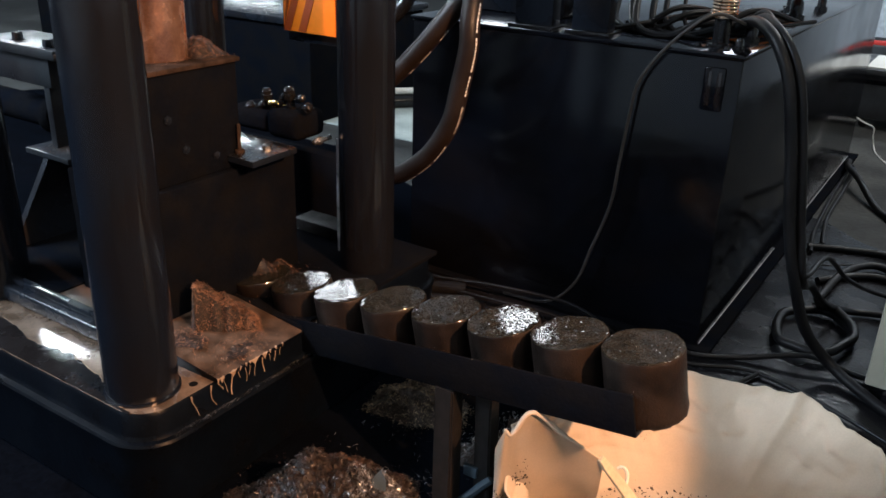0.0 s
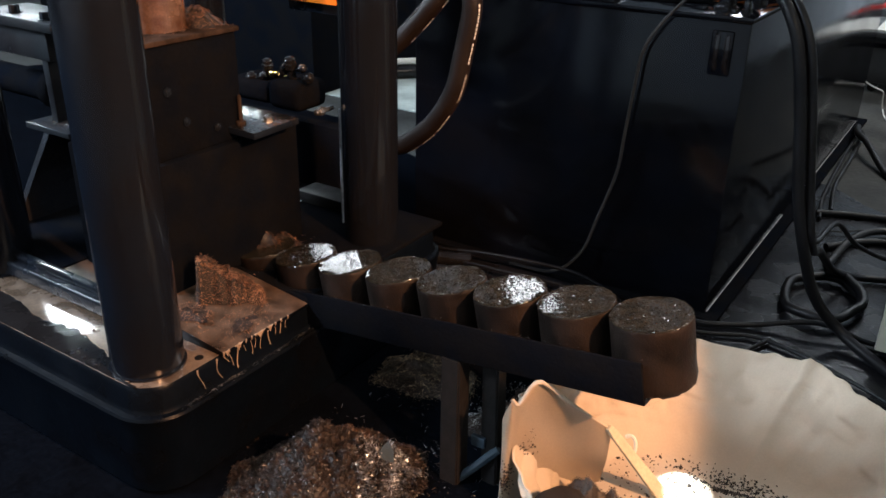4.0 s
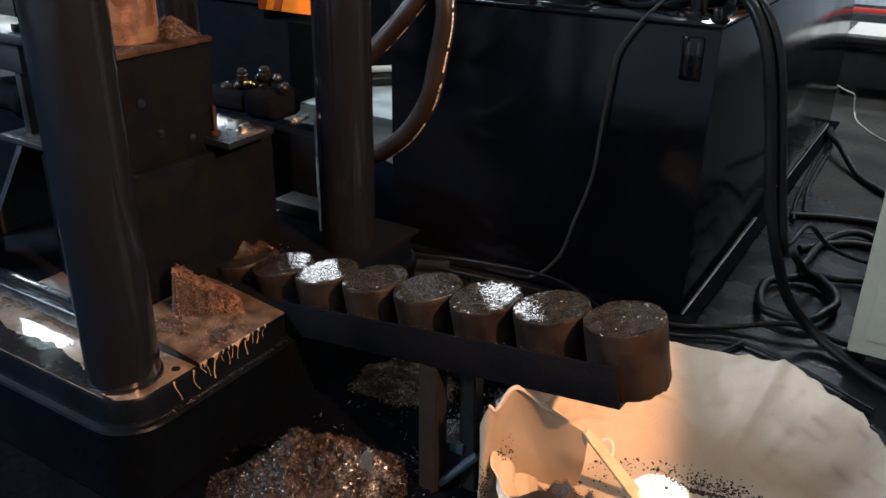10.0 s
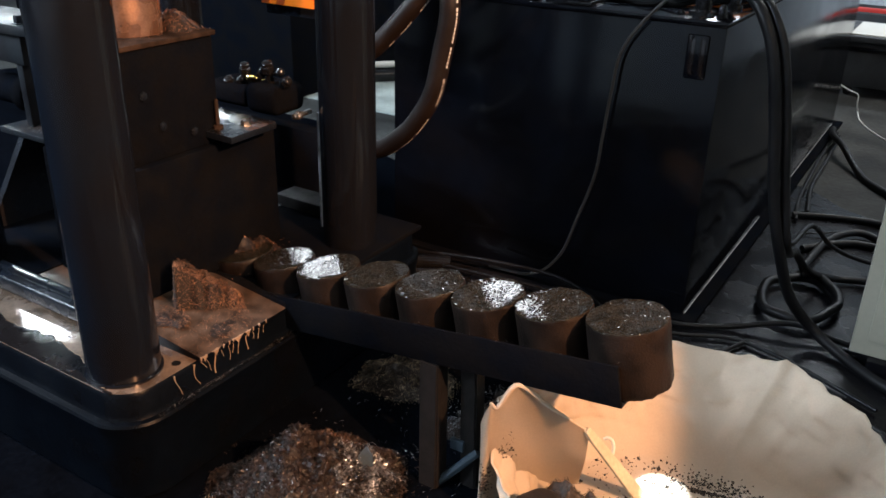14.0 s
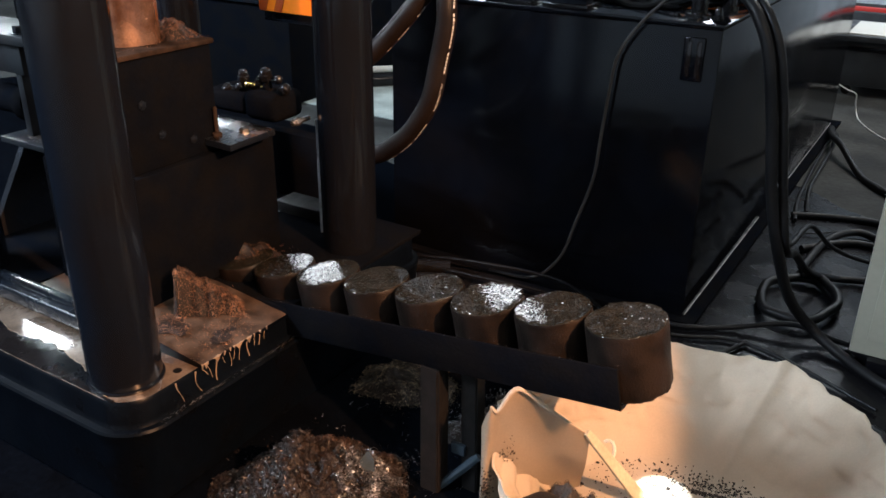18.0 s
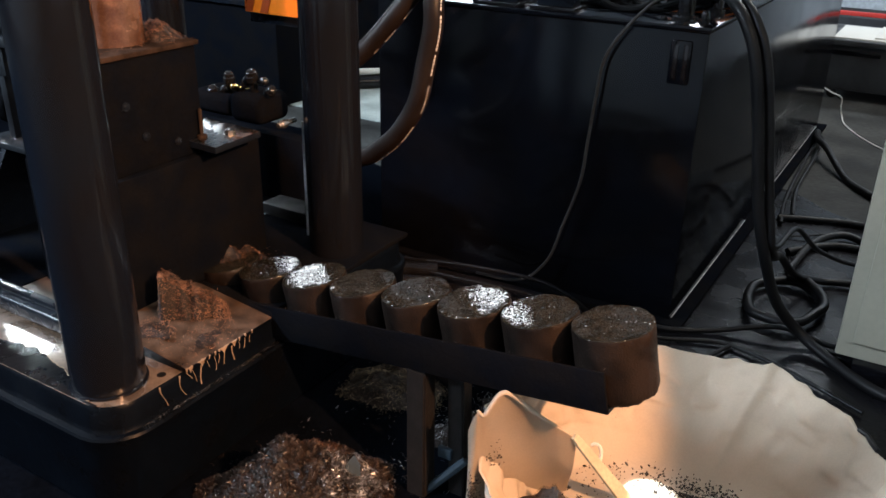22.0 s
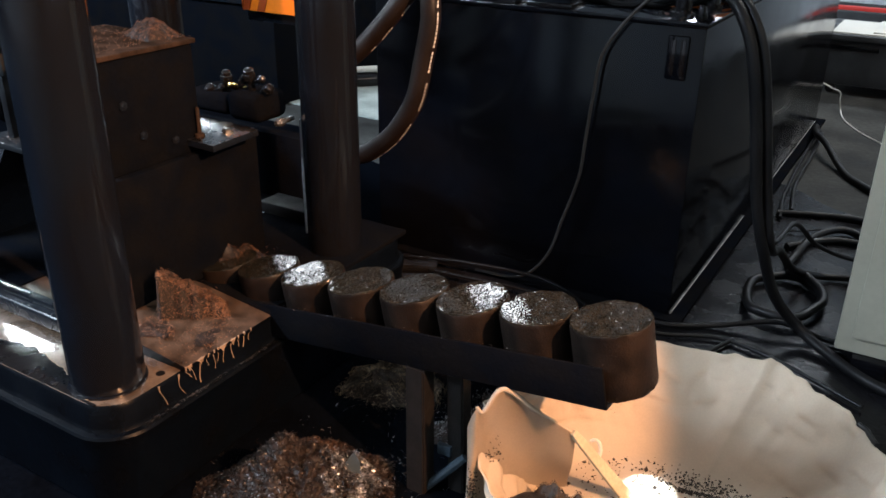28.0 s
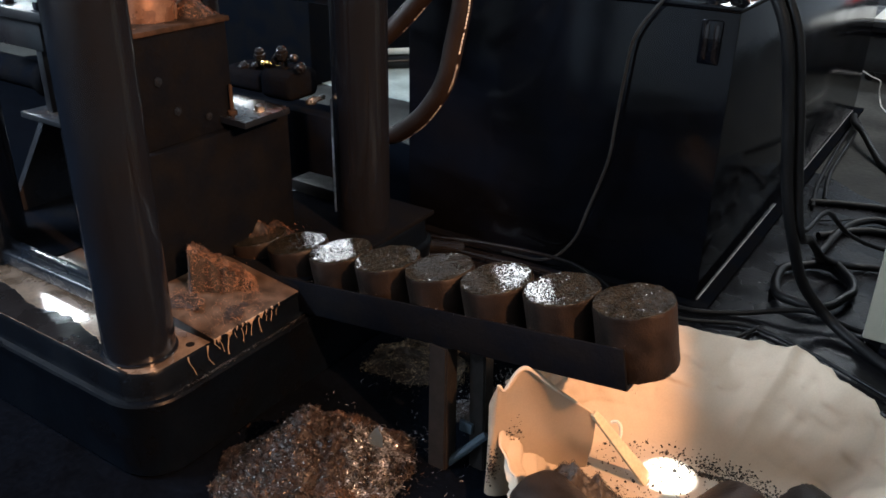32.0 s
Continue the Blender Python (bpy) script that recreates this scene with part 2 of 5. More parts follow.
GRIME = shader("grimy_black_steel", (0.006, 0.0062, 0.0072), 0.6, 0.0, second=(0.004, 0.005, 0.0075), scale=14, fine=130, bump=0.5, gloss=0.0)
CART_PAINT = shader("dark_grey_cart_paint", (0.035, 0.038, 0.042), 0.5, vary=0.15, second=(0.02, 0.021, 0.023), scale=9, fine=90, bump=0.1)
PALE_CRUMB = shader("pale_metal_crumb", (0.3, 0.3, 0.31), 0.4, 0.5, second=(0.1, 0.09, 0.085), scale=40, fine=300, bump=0.3, island=True)
COPPER_NECK = shader("coppery_wet_steel", (0.75, 0.6, 0.48), 0.16, 1.0, vary=0.12, second=(0.55, 0.36, 0.24), scale=30, fine=220, bump=0.08, rough_vary=0.06)
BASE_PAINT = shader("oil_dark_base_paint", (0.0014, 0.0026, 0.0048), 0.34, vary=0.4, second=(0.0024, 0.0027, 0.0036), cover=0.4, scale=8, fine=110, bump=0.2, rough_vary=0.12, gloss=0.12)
DARK_MIRROR = shader("oil_wet_bare_steel", (0.42, 0.43, 0.44), 0.27, 1.0, second=(0.3, 0.29, 0.28), scale=22, fine=220, bump=0.06, rough_vary=0.06)
# near black, so that shade on the floor is held in the colour
NEAR_BLACK = shader("near_black_shade", (0.0022, 0.003, 0.0048), 0.7, vary=0.4, second=(0.0018, 0.0022, 0.0032), cover=0.45, scale=9, fine=80, bump=0.4, gloss=0.0)
# weld metal with its glint put into a pale, mostly diffuse base colour
WELD_GLINT = shader("weld_metal_with_glint", (0.62, 0.63, 0.64), 0.35, 0.3, vary=0.15, scale=30, fine=200, bump=0.2)
# lighter copy of the copper-brown swarf, for the brightly lit heaps on the press
SWARF_LIT = shader("lit_copper_swarf", (0.36, 0.18, 0.1), 0.42, 0.35, second=(0.14, 0.066, 0.038), scale=30, fine=300, bump=0.4, island=True)
GUIDE_STEEL = shader("swarf_smeared_steel", (0.105, 0.066, 0.044), 0.4, 0.2, second=(0.035, 0.022, 0.015), cover=0.5, edge=0.15, scale=26, fine=220, bump=0.3, coat=0.2)
LEG_STEEL = shader("worn_grey_brown_leg_steel", (0.0055, 0.005, 0.005), 0.5, 0.1, second=(0.013, 0.0115, 0.011), scale=18, fine=160, bump=0.3, gloss=0.3)
# pale colour stands in for window light on the concrete
LIT_FLOOR = shader("pale_green_lit_floor", (0.42, 0.47, 0.44), 0.5, vary=0.2, second=(0.3, 0.34, 0.32), scale=9, fine=60, bump=0.2)
LATH = shader("pale_bare_wood", (0.62, 0.54, 0.38), 0.6, vary=0.15, second=(0.5, 0.42, 0.29), scale=12, fine=140, bump=0.3)


# ---------------------------------------------------------------- mesh tools
def mesh_of(name, bm, material, smooth=40):
    me = bpy.data.meshes.new(name)
    bmesh.ops.recalc_face_normals(bm, faces=bm.faces[:])
    bm.to_mesh(me)
    bm.free()
    for m in material if isinstance(material, (list, tuple)) else (material,):
        me.materials.append(m)
    if smooth:
        me.shade_smooth()
        me.set_sharp_from_angle(angle=radians(smooth))
    return me


def part(name, bm, material, parent=None, label="", smooth=40):
    ob = new(name, mesh_of(name, bm, material, smooth))
    ob.parent = parent
    return tagged(ob, label)


def thing(name, place, label, category, group="", kind=""):
    ob = new(name)
    ob.empty_display_size = 0.05
    ob.matrix_world = place if isinstance(place, Matrix) else Matrix.Translation(place)
    return tagged(ob, label, category, group, kind)


def box(bm, lo, hi, bevel=0.0, seg=2, m=None):
    mid = [(a + b) / 2 for a, b in zip(lo, hi)]
    made = bmesh.ops.create_cube(bm, size=1, matrix=(m or Matrix()) @ Matrix.LocRotScale(mid, None, [abs(b - a) for a, b in zip(lo, hi)]))
    if bevel:
        edges = list({e for v in made["verts"] for e in v.link_edges})
        bmesh.ops.bevel(bm, geom=edges, offset=bevel, segments=seg, profile=0.5, affect="EDGES", clamp_overlap=True)
    return bm


def boxed(lo, hi, bevel=0.0, seg=2):
    return box(bmesh.new(), lo, hi, bevel, seg)


def lathe(bm, profile, steps=48, m=None):
    """Turn (radius, height) pairs round z; closed at both ends."""
    m = m or Matrix()
    rings = [[bm.verts.new(m @ Vector((r * math.cos(2 * math.pi * i / steps), r * math.sin(2 * math.pi * i / steps), z)))
              for i in range(steps)] for r, z in profile]
    for a, b in zip(rings, rings[1:]):
        for i in range(steps):
            bm.faces.new((a[i], a[(i + 1) % steps], b[(i + 1) % steps], b[i]))
    bm.faces.new(rings[0][::-1])
    bm.faces.new(rings[-1])
    return bm


def smooth_path(points, per=10):
    """A Catmull-Rom line through the points."""
    pts = [Vector(p) for p in points]
    pts = [2 * pts[0] - pts[1]] + pts + [2 * pts[-1] - pts[-2]]
    out = []
    for a, b, c, d in zip(pts, pts[1:], pts[2:], pts[3:]):
        for i in range(per):
            t = i / per
            out.append(0.5 * (2 * b + (c - a) * t + (2 * a - 5 * b + 4 * c - d) * t * t + (3 * b - a - 3 * c + d) * t ** 3))
    return out + [pts[-2]]


def tube(bm, line, radius, sides=12):
    rings, up = [], Vector((0.13, 0.31, 0.94))
    for i, p in enumerate(line):
        way = (line[min(i + 1, len(line) - 1)] - line[max(i - 1, 0)]).normalized()
        side = way.cross(up).normalized()
        up = side.cross(way).normalized()
        r = radius(i / (len(line) - 1)) if callable(radius) else radius
        rings.append([bm.verts.new(p + r * (math.cos(2 * math.pi * k / sides) * side + math.sin(2 * math.pi * k / sides) * up)) for k in range(sides)])
    for a, b in zip(rings, rings[1:]):
        for k in range(sides):
            bm.faces.new((a[k], a[(k + 1) % sides], b[(k + 1) % sides], b[k]))
    bm.faces.new(rings[0][::-1])
    bm.faces.new(rings[-1])
    return bm


def hose(points, radius, per=10, sides=12):
    return tube(bmesh.new(), smooth_path(points, per), radius, sides)


def rounded_outline(x0, y0, x1, y1, radius, steps=8):
    """Corner points of a rectangle with round corners, anticlockwise."""
    out = []
    for cx, cy, a0 in ((x1 - radius, y0 + radius, -90), (x1 - radius, y1 - radius, 0), (x0 + radius, y1 - radius, 90), (x0 + radius, y0 + radius, 180)):
        for i in range(steps + 1):
            a = radians(a0 + 90 * i / steps)
            out.append((cx + radius * math.cos(a), cy + radius * math.sin(a)))
    return out


def loft(bm, rings):
    """Skin of equal rings of points, capped."""
    vs = [[bm.verts.new(p) for p in ring] for ring in rings]
    n = len(vs[0])
    for a, b in zip(vs, vs[1:]):
        for i in range(n):
            bm.faces.new((a[i], a[(i + 1) % n], b[(i + 1) % n], b[i]))
    bm.faces.new(vs[0][::-1])
    bm.faces.new(vs[-1])
    return bm


def bolt(parent, place, radius=0.012, height=0.012, name="bolt", material=None, m=None):
    """A hexagon head with a chamfer and a washer."""
    bm = bmesh.new()
    at = Matrix.Translation(place) @ (m or Matrix())
    lathe(bm, [(radius * 1.45, 0), (radius * 1.45, 0.002), (radius, 0.002), (radius, height * 0.85), (radius * 0.85, height)], 6, at)
    return part(name, bm, material or BARE_STEEL, parent)


# ---------------------------------------------------------------- hall
HALL = (-9.0, -4.0, 6.0, 9.0)
floor = part("floor", boxed((HALL[0] - 0.2, HALL[1] - 0.2, -0.2), (HALL[2] + 0.2, HALL[3] + 0.2, 0.0)), FLOOR_MAT, smooth=0)
tagged(floor, "oily dark grey concrete workshop floor", "floor", kind="structure")
WIN = ((-6.7, -5.7, 3.65, 4.6), (-8.96, -8.4, 2.4, 3.9))
bm = bmesh.new()
box(bm, (HALL[0], HALL[3], 0), (HALL[2], HALL[3] + 0.2, 2.4))
box(bm, (HALL[0], HALL[3], 4.6), (HALL[2], HALL[3] + 0.2, 5))
box(bm, (WIN[0][1], HALL[3], 2.4), (HALL[2], HALL[3] + 0.2, 4.6))
box(bm, (WIN[1][1], HALL[3], 2.4), (WIN[0][0], HALL[3] + 0.2, 4.6))
box(bm, (WIN[0][0], HALL[3], 2.4), (WIN[0][1], HALL[3] + 0.2, WIN[0][2]))
box(bm, (HALL[0], HALL[3], WIN[1][3]), (WIN[1][1], HALL[3] + 0.2, 4.6))
tagged(part("wall_north", bm, WALL_MAT, smooth=0), "plain grey workshop wall with two windows", "wall", kind="structure")
for wall_name, lo, hi in (("wall_south", (HALL[0], HALL[1] - 0.2, 0), (HALL[2], HALL[1], 5)),
                          ("wall_east", (HALL[2], HALL[1], 0), (HALL[2] + 0.2, HALL[3] + 0.2, 5))):
    tagged(part(wall_name, boxed(lo, hi), WALL_MAT, smooth=0), "plain grey workshop wall", "wall", kind="structure")
bm = bmesh.new()
box(bm, (HALL[0] - 0.2, HALL[1], 0), (HALL[0], 7.85, 5))
box(bm, (HALL[0] - 0.2, 7.85, 0), (HALL[0], HALL[3] + 0.2, 2.4))
box(bm, (HALL[0] - 0.2, 7.85, 3.9), (HALL[0], HALL[3] + 0.2, 5))
tagged(part("wall_west", bm, WALL_MAT, smooth=0), "plain grey workshop wall with a corner window", "wall", kind="structure")
tagged(part("ceiling", boxed((HALL[0] - 0.2, HALL[1] - 0.2, 5.0), (HALL[2] + 0.2, HALL[3] + 0.2, 5.2)), WALL_MAT, smooth=0), "plain grey hall ceiling", "ceiling", kind="structure")
for k, (x0, x1, z0, z1) in enumerate(WIN):
    window = thing(f"window_{k + 1}", (x0, HALL[3], z0), "workshop window with a thin steel frame", "window", kind="structure")
    for a, b, c, d in ((0, 0.04, 0, z1 - z0), (x1 - x0 - 0.04, x1 - x0, 0, z1 - z0), (0.04, x1 - x0 - 0.04, 0, 0.04), (0.04, x1 - x0 - 0.04, z1 - z0 - 0.04, z1 - z0)):
        part("window_bar", boxed((a, 0.02, c), (b, 0.07, d), 0.004), GREY_PAINT, window)

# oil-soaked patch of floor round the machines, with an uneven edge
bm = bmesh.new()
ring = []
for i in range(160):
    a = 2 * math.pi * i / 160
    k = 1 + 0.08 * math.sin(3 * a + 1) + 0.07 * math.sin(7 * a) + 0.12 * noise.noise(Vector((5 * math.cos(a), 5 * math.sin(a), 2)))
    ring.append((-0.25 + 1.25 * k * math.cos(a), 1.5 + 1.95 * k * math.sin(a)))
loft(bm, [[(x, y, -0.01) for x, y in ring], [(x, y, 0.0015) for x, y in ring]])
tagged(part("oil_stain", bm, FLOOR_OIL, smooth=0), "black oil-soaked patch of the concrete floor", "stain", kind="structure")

# near-black sheet over the oily floor; its colour also stands in for shade
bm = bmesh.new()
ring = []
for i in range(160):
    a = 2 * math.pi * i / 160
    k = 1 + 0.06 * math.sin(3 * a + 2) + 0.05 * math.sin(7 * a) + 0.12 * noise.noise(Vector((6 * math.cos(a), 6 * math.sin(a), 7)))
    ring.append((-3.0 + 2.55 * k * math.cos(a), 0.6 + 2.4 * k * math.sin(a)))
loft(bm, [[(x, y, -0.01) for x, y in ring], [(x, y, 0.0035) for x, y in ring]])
tagged(part("dark_floor_patch", bm, NEAR_BLACK, smooth=0), "near-black sheet over the oily floor round the press, shade in its colour", "stain", kind="structure")

# ---------------------------------------------------------------- briquette line
CHUTE_SLOPE, CHUTE_TURN, CHUTE_LEAN = 9.75, -4.4, 2.4
BRIQ_D, BRIQ_H = 0.14, 0.124
FRONT_TOP = Vector((-0.3885, 1.211, 0.455))
CHUTE_FRAME = Matrix.Translation(FRONT_TOP) @ pose(0, 0, 0, 0, 0, CHUTE_TURN) @ pose(0, 0, 0, 0, -CHUTE_SLOPE, 0) @ pose(0, 0, 0, CHUTE_LEAN, 0, 0) @ Matrix.Translation((0, 0, -BRIQ_H))


def briquette_mesh(seed):
    """A pressed cylinder with a crumbling rim, slightly domed rough faces and a ragged foot."""
    bm = bmesh.new()
    steps, r = 72, BRIQ_D / 2 * 0.995
    prof = [(0.3, 0.0), (0.8, 0.0), (0.94, 0.001), (0.985, 0.005), (1.0, 0.012), (1.0, 0.035), (1.0, 0.06), (1.0, 0.085),
            (1.0, BRIQ_H - 0.008), (0.992, BRIQ_H - 0.002), (0.975, BRIQ_H), (0.945, BRIQ_H), (0.8, BRIQ_H), (0.6, BRIQ_H), (0.35, BRIQ_H), (0.12, BRIQ_H)]
    rings = []
    for j, (k, z) in enumerate(prof):
        ring = []
        for i in range(steps):
            a = 2 * math.pi * i / steps
            p = Vector((math.cos(a) * k * r, math.sin(a) * k * r, z))
            n = noise.noise(p * 60 + Vector((seed, 0, 0))) + 0.5 * noise.noise(p * 150 + Vector((0, seed, 0)))
            edge = 1.0 if j in (3, 4, 8, 9, 10, 11) else 0.35
            p += Vector((p.x, p.y, 0)).normalized() * n * 0.0014 * edge
            if j >= 9:
                p.z += n * (0.0012 if j < 11 else 0.00012)
            if j in (2, 3, 4):
                p += Vector((p.x, p.y, 0)).normalized() * noise.noise(p * 260 + Vector((seed, 3, 0))) * 0.003
                p.z = max(p.z + n * 0.004, 0.0)
            ring.append(p)
        rings.append(ring)
    loft(bm, rings)
    for f in bm.faces:
        f.material_index = 1 if f.calc_center_median().z > BRIQ_H - 0.0035 else 0
    return mesh_of("briquette", bm, [BRIQUETTE, BRIQUETTE_TOP], 35)


BRIQ_MESHES = [briquette_mesh(s) for s in range(4)]


def briquette(k, group):
    ob = new("briquette", BRIQ_MESHES[k % 4])
    return tagged(ob, "dark brown pressed metal swarf briquette with crumbly rim", "briquette", group)


BRIQUETTES = [briquette(i, "briquettes on the chute") for i in range(12)]


def on_chute(s, k=0):
    """The pose of briquette k, standing s diameters behind the front of the chute, leaned a little near its end to
    catch window light.
    """
    # added lean, no bend of the straight channel; it brings out the glints
    glint_lean = Matrix.Rotation(radians(1.5 * math.exp(-((s - 2.0) / 0.8) ** 2)), 4, "X")
    tilt = glint_lean @ Matrix.Rotation(radians(0.25 * math.sin(2.1 * k + 0.4)), 4, "X") @ Matrix.Rotation(radians(0.25 * math.cos(1.7 * k)), 4, "Y")
    return CHUTE_FRAME @ pose(-s * BRIQ_D, 0, 0.0012, 0, 0, 0) @ tilt @ pose(0, 0, 0, 0, 0, 43 * k)


def chip_mesh(name, n, place, size, rnd, curl=1.0):
    """n curled strips of cut metal in one mesh; place(rnd) gives a point and how far it stands up."""
    verts, faces = [], []
    for _ in range(n):
        p = Vector(place(rnd))
        ln, w = size * rnd.uniform(0.5, 1.5), size * rnd.uniform(0.05, 0.13)
        turn = Euler((rnd.uniform(-0.9, 0.9), rnd.uniform(-0.9, 0.9), rnd.uniform(0, 6.28))).to_matrix()
        bend = rnd.uniform(0.6, 2.6) * curl
        base = len(verts)
        for k in range(5):
            a = bend * (k / 4 - 0.5)
            c = Vector((math.sin(a) * ln / bend, 0, (math.cos(a) - 1) * ln / bend + ln * 0.12))
            for side in (-1, 1):
                verts.append(p + turn @ (c + Vector((0, side * w / 2, side * w * 0.25))))
        for k in range(4):
            a = base + 2 * k
            faces.append((a, a + 1, a + 3, a + 2))
    me = bpy.data.meshes.new(name)
    me.from_pydata(verts, [], faces)
    return me


def heap_height(x, y, rx, ry, h, seed):
    """Height of a loose heap with an uneven foot, zero outside it."""
    a = math.atan2(y / ry, x / rx)
    q = math.hypot(x / rx, y / ry) / (1 + 0.13 * math.sin(3 * a + seed) + 0.08 * math.sin(7 * a + 2 * seed))
    if q >= 1:
        return 0.0
    lump = 0.75 + 0.5 * noise.noise(Vector((x * 22, y * 22, seed))) + 0.2 * noise.noise(Vector((x * 70, y * 70, seed)))
    return h * (1 - q ** 1.5) * lump


def cone_height(x, y, rx, ry, h, seed):
    """A poured heap: a cone with its peak off the middle and a ragged foot."""
    x, y = x + 0.12 * rx, y - 0.12 * ry
    a = math.atan2(y / ry, x / rx)
    q = math.hypot(x / rx, y / ry) / (1 + 0.1 * math.sin(2 * a + seed) + 0.06 * math.sin(5 * a + 2 * seed) + 0.05 * math.sin(11 * a))
    if q >= 1:
        return 0.0
    lump = 0.86 + 0.3 * noise.noise(Vector((x * 20, y * 20, seed))) + 0.16 * noise.noise(Vector((x * 70, y * 70, seed)))
    return h * (1 - q) ** 1.12 * lump


def wedge_height(x, y, rx, ry, h, seed):
    """A wedge of packed swarf: a steep broken face on two sides, sloping away from its highest corner along x."""
    lump = 1 + 0.22 * noise.noise(Vector((x * 40, y * 40, seed))) + 0.12 * noise.noise(Vector((x * 130, y * 130, seed)))
    u, w = (x + rx * 0.9) / (1.9 * rx), y / ry + 0.25 * noise.noise(Vector((x * 45, 2, seed)))
    if u < 0 or u > 1 or abs(w) > 1:
        return 0.0
    face = min(1.0, (w + 1) / 0.55) * min(1.0, (1 - w) / 0.5) * min(1.0, u / 0.07)
    return h * (1 - u) ** 0.85 * face * lump


def heap(name, centre, rx, ry, h, chips, size, label, seed, bed, chip_mat, turn=0.0, wet=0, shape=None):
    """A heap of swarf: a lumpy bed with loose curled chips over it, and a few wet grey ones."""
    rise = shape or heap_height
    top = thing(name, Matrix.Translation(centre) @ pose(0, 0, 0, 0, 0, turn), label, "swarf heap", kind="stuff")
    bm = bmesh.new()
    n = 56
    grid = {}
    for i in range(n + 1):
        for j in range(n + 1):
            x, y = (2.4 * i / n - 1.2) * rx, (2.4 * j / n - 1.2) * ry
            grid[i, j] = bm.verts.new((x, y, rise(x, y, rx, ry, h, seed) - 0.002))
    for i in range(n):
        for j in range(n):
            quad = [grid[i, j], grid[i + 1, j], grid[i + 1, j + 1], grid[i, j + 1]]
            if max(v.co.z for v in quad) > 0:
                bm.faces.new(quad)
    bmesh.ops.delete(bm, geom=[v for v in bm.verts if not v.link_faces], context="VERTS")
    part("packed_swarf", bm, bed, top)
    rnd = random.Random(seed)

    def place(rnd):
        while True:
            x, y = rnd.uniform(-1.1, 1.1) * rx, rnd.uniform(-1.1, 1.1) * ry
            z = rise(x, y, rx, ry, h, seed)
            if z > 0 or rnd.random() < 0.06:
                return x, y, z + rnd.uniform(0, 0.004)

    me = chip_mesh("loose_chips", chips, place, size, rnd)
    me.materials.append(chip_mat)
    new("loose_chips", me).parent = top
    if wet:
        me = chip_mesh("wet_chips", wet, lambda r: (lambda q: (q[0] * 0.3 + rx * 0.54, q[1] * 0.45 + ry * 0.12, rise(q[0] * 0.3 + rx * 0.54, q[1] * 0.45 + ry * 0.12, rx, ry, h, seed) + 0.003))(place(r)), size, rnd)
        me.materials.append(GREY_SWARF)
        new("wet_chips", me).parent = top
    return top


# ---------------------------------------------------------------- the chute
chute = thing("discharge_chute", CHUTE_FRAME, "oily black steel channel chute carrying a row of briquettes", "chute")
W = BRIQ_D / 2 + 0.004
part("floor_plate", boxed((-1.15, -W, -0.008), (0.015, W, 0.0), 0.001), MACHINE_PAINT, chute)
part("side_rail", boxed((-1.22, -W - 0.006, -0.004), (0.017, -W, 0.074), 0.0015), GRIME, chute)
part("side_rail", boxed((-1.22, W, -0.004), (0.017, W + 0.006, 0.045), 0.0015), MACHINE_PAINT, chute)
to_chute = CHUTE_FRAME.inverted()


def leg(top, foot, wide=0.042):
    """A square tube from the floor up to the channel; top and foot are its corner that stands out most."""
    bm = bmesh.new()
    corners = ((0, 0), (0, wide), (-wide, wide), (-wide, 0))
    loft(bm, [[(foot[0] + a, foot[1] + b, 0.0) for a, b in corners], [(top[0] + a, top[1] + b, top[2]) for a, b in corners]])
    bmesh.ops.bevel(bm, geom=bm.edges[:], offset=0.003, segments=2, affect="EDGES")
    bm.transform(to_chute)
    return part("leg", bm, LEG_STEEL, chute)


leg((-0.728, 1.162, 0.262), (-0.702, 1.122))
leg((-0.668, 1.206, 0.27), (-0.637, 1.165), 0.036)
bm = bmesh.new()
tube(bm, [Vector((-0.712, 1.142, 0.004)), Vector((-0.675, 1.163, 0.045)), Vector((-0.643, 1.182, 0.082))], 0.009, 8)
box(bm, (-0.702, 1.172, 0.074), (-0.672, 1.182, 0.098), 0.002)
bm.transform(to_chute)
part("brace", bm, FOIL, chute, "pale grey worn brace")
# crumbs along the rail
rnd = random.Random(5)
me = chip_mesh("rail_crumbs", 300, lambda r: (r.uniform(-1.0, 0.015), r.choice((-W - 0.003, -W + 0.002)) + r.gauss(0, 0.002), 0.074 + r.uniform(-0.001, 0.003)) if r.random() < 0.6
               else (0.017 + r.uniform(0, 0.004), r.uniform(-W, W), r.uniform(-0.02, 0.01)), 0.0032, rnd)
me.materials.append(PALE_CRUMB)
new("rail_crumbs", me).parent = chute
tagged(bpy.data.objects["rail_crumbs"], "tiny pale metal crumbs", kind="stuff")

# ---------------------------------------------------------------- press
press = thing("briquetting_press", (-1.6, 1.25, 0), "oily black hydraulic briquetting press with four round columns", "press")
inv = Matrix.Translation((1.6, -1.25, 0))


def local(bm):
    bm.transform(inv)
    return bm


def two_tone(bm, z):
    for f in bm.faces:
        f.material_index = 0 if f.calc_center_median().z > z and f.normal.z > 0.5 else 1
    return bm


BX0, BY0, BX1, BY1 = -2.1, 0.755, -1.13, 1.75
rings = []
for z, grow in ((0.0, -0.012), (0.012, 0.0), (0.14, 0.0), (0.165, 0.004), (0.176, 0.006), (0.181, 0.003), (0.183, -0.004), (0.183, -0.02)):
    rings.append([(x, y, z) for x, y in rounded_outline(BX0 - grow, BY0 - grow, BX1 + grow, BY1 + grow, 0.09 + grow, 12)])
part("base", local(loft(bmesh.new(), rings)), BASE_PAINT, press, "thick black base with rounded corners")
rings = []
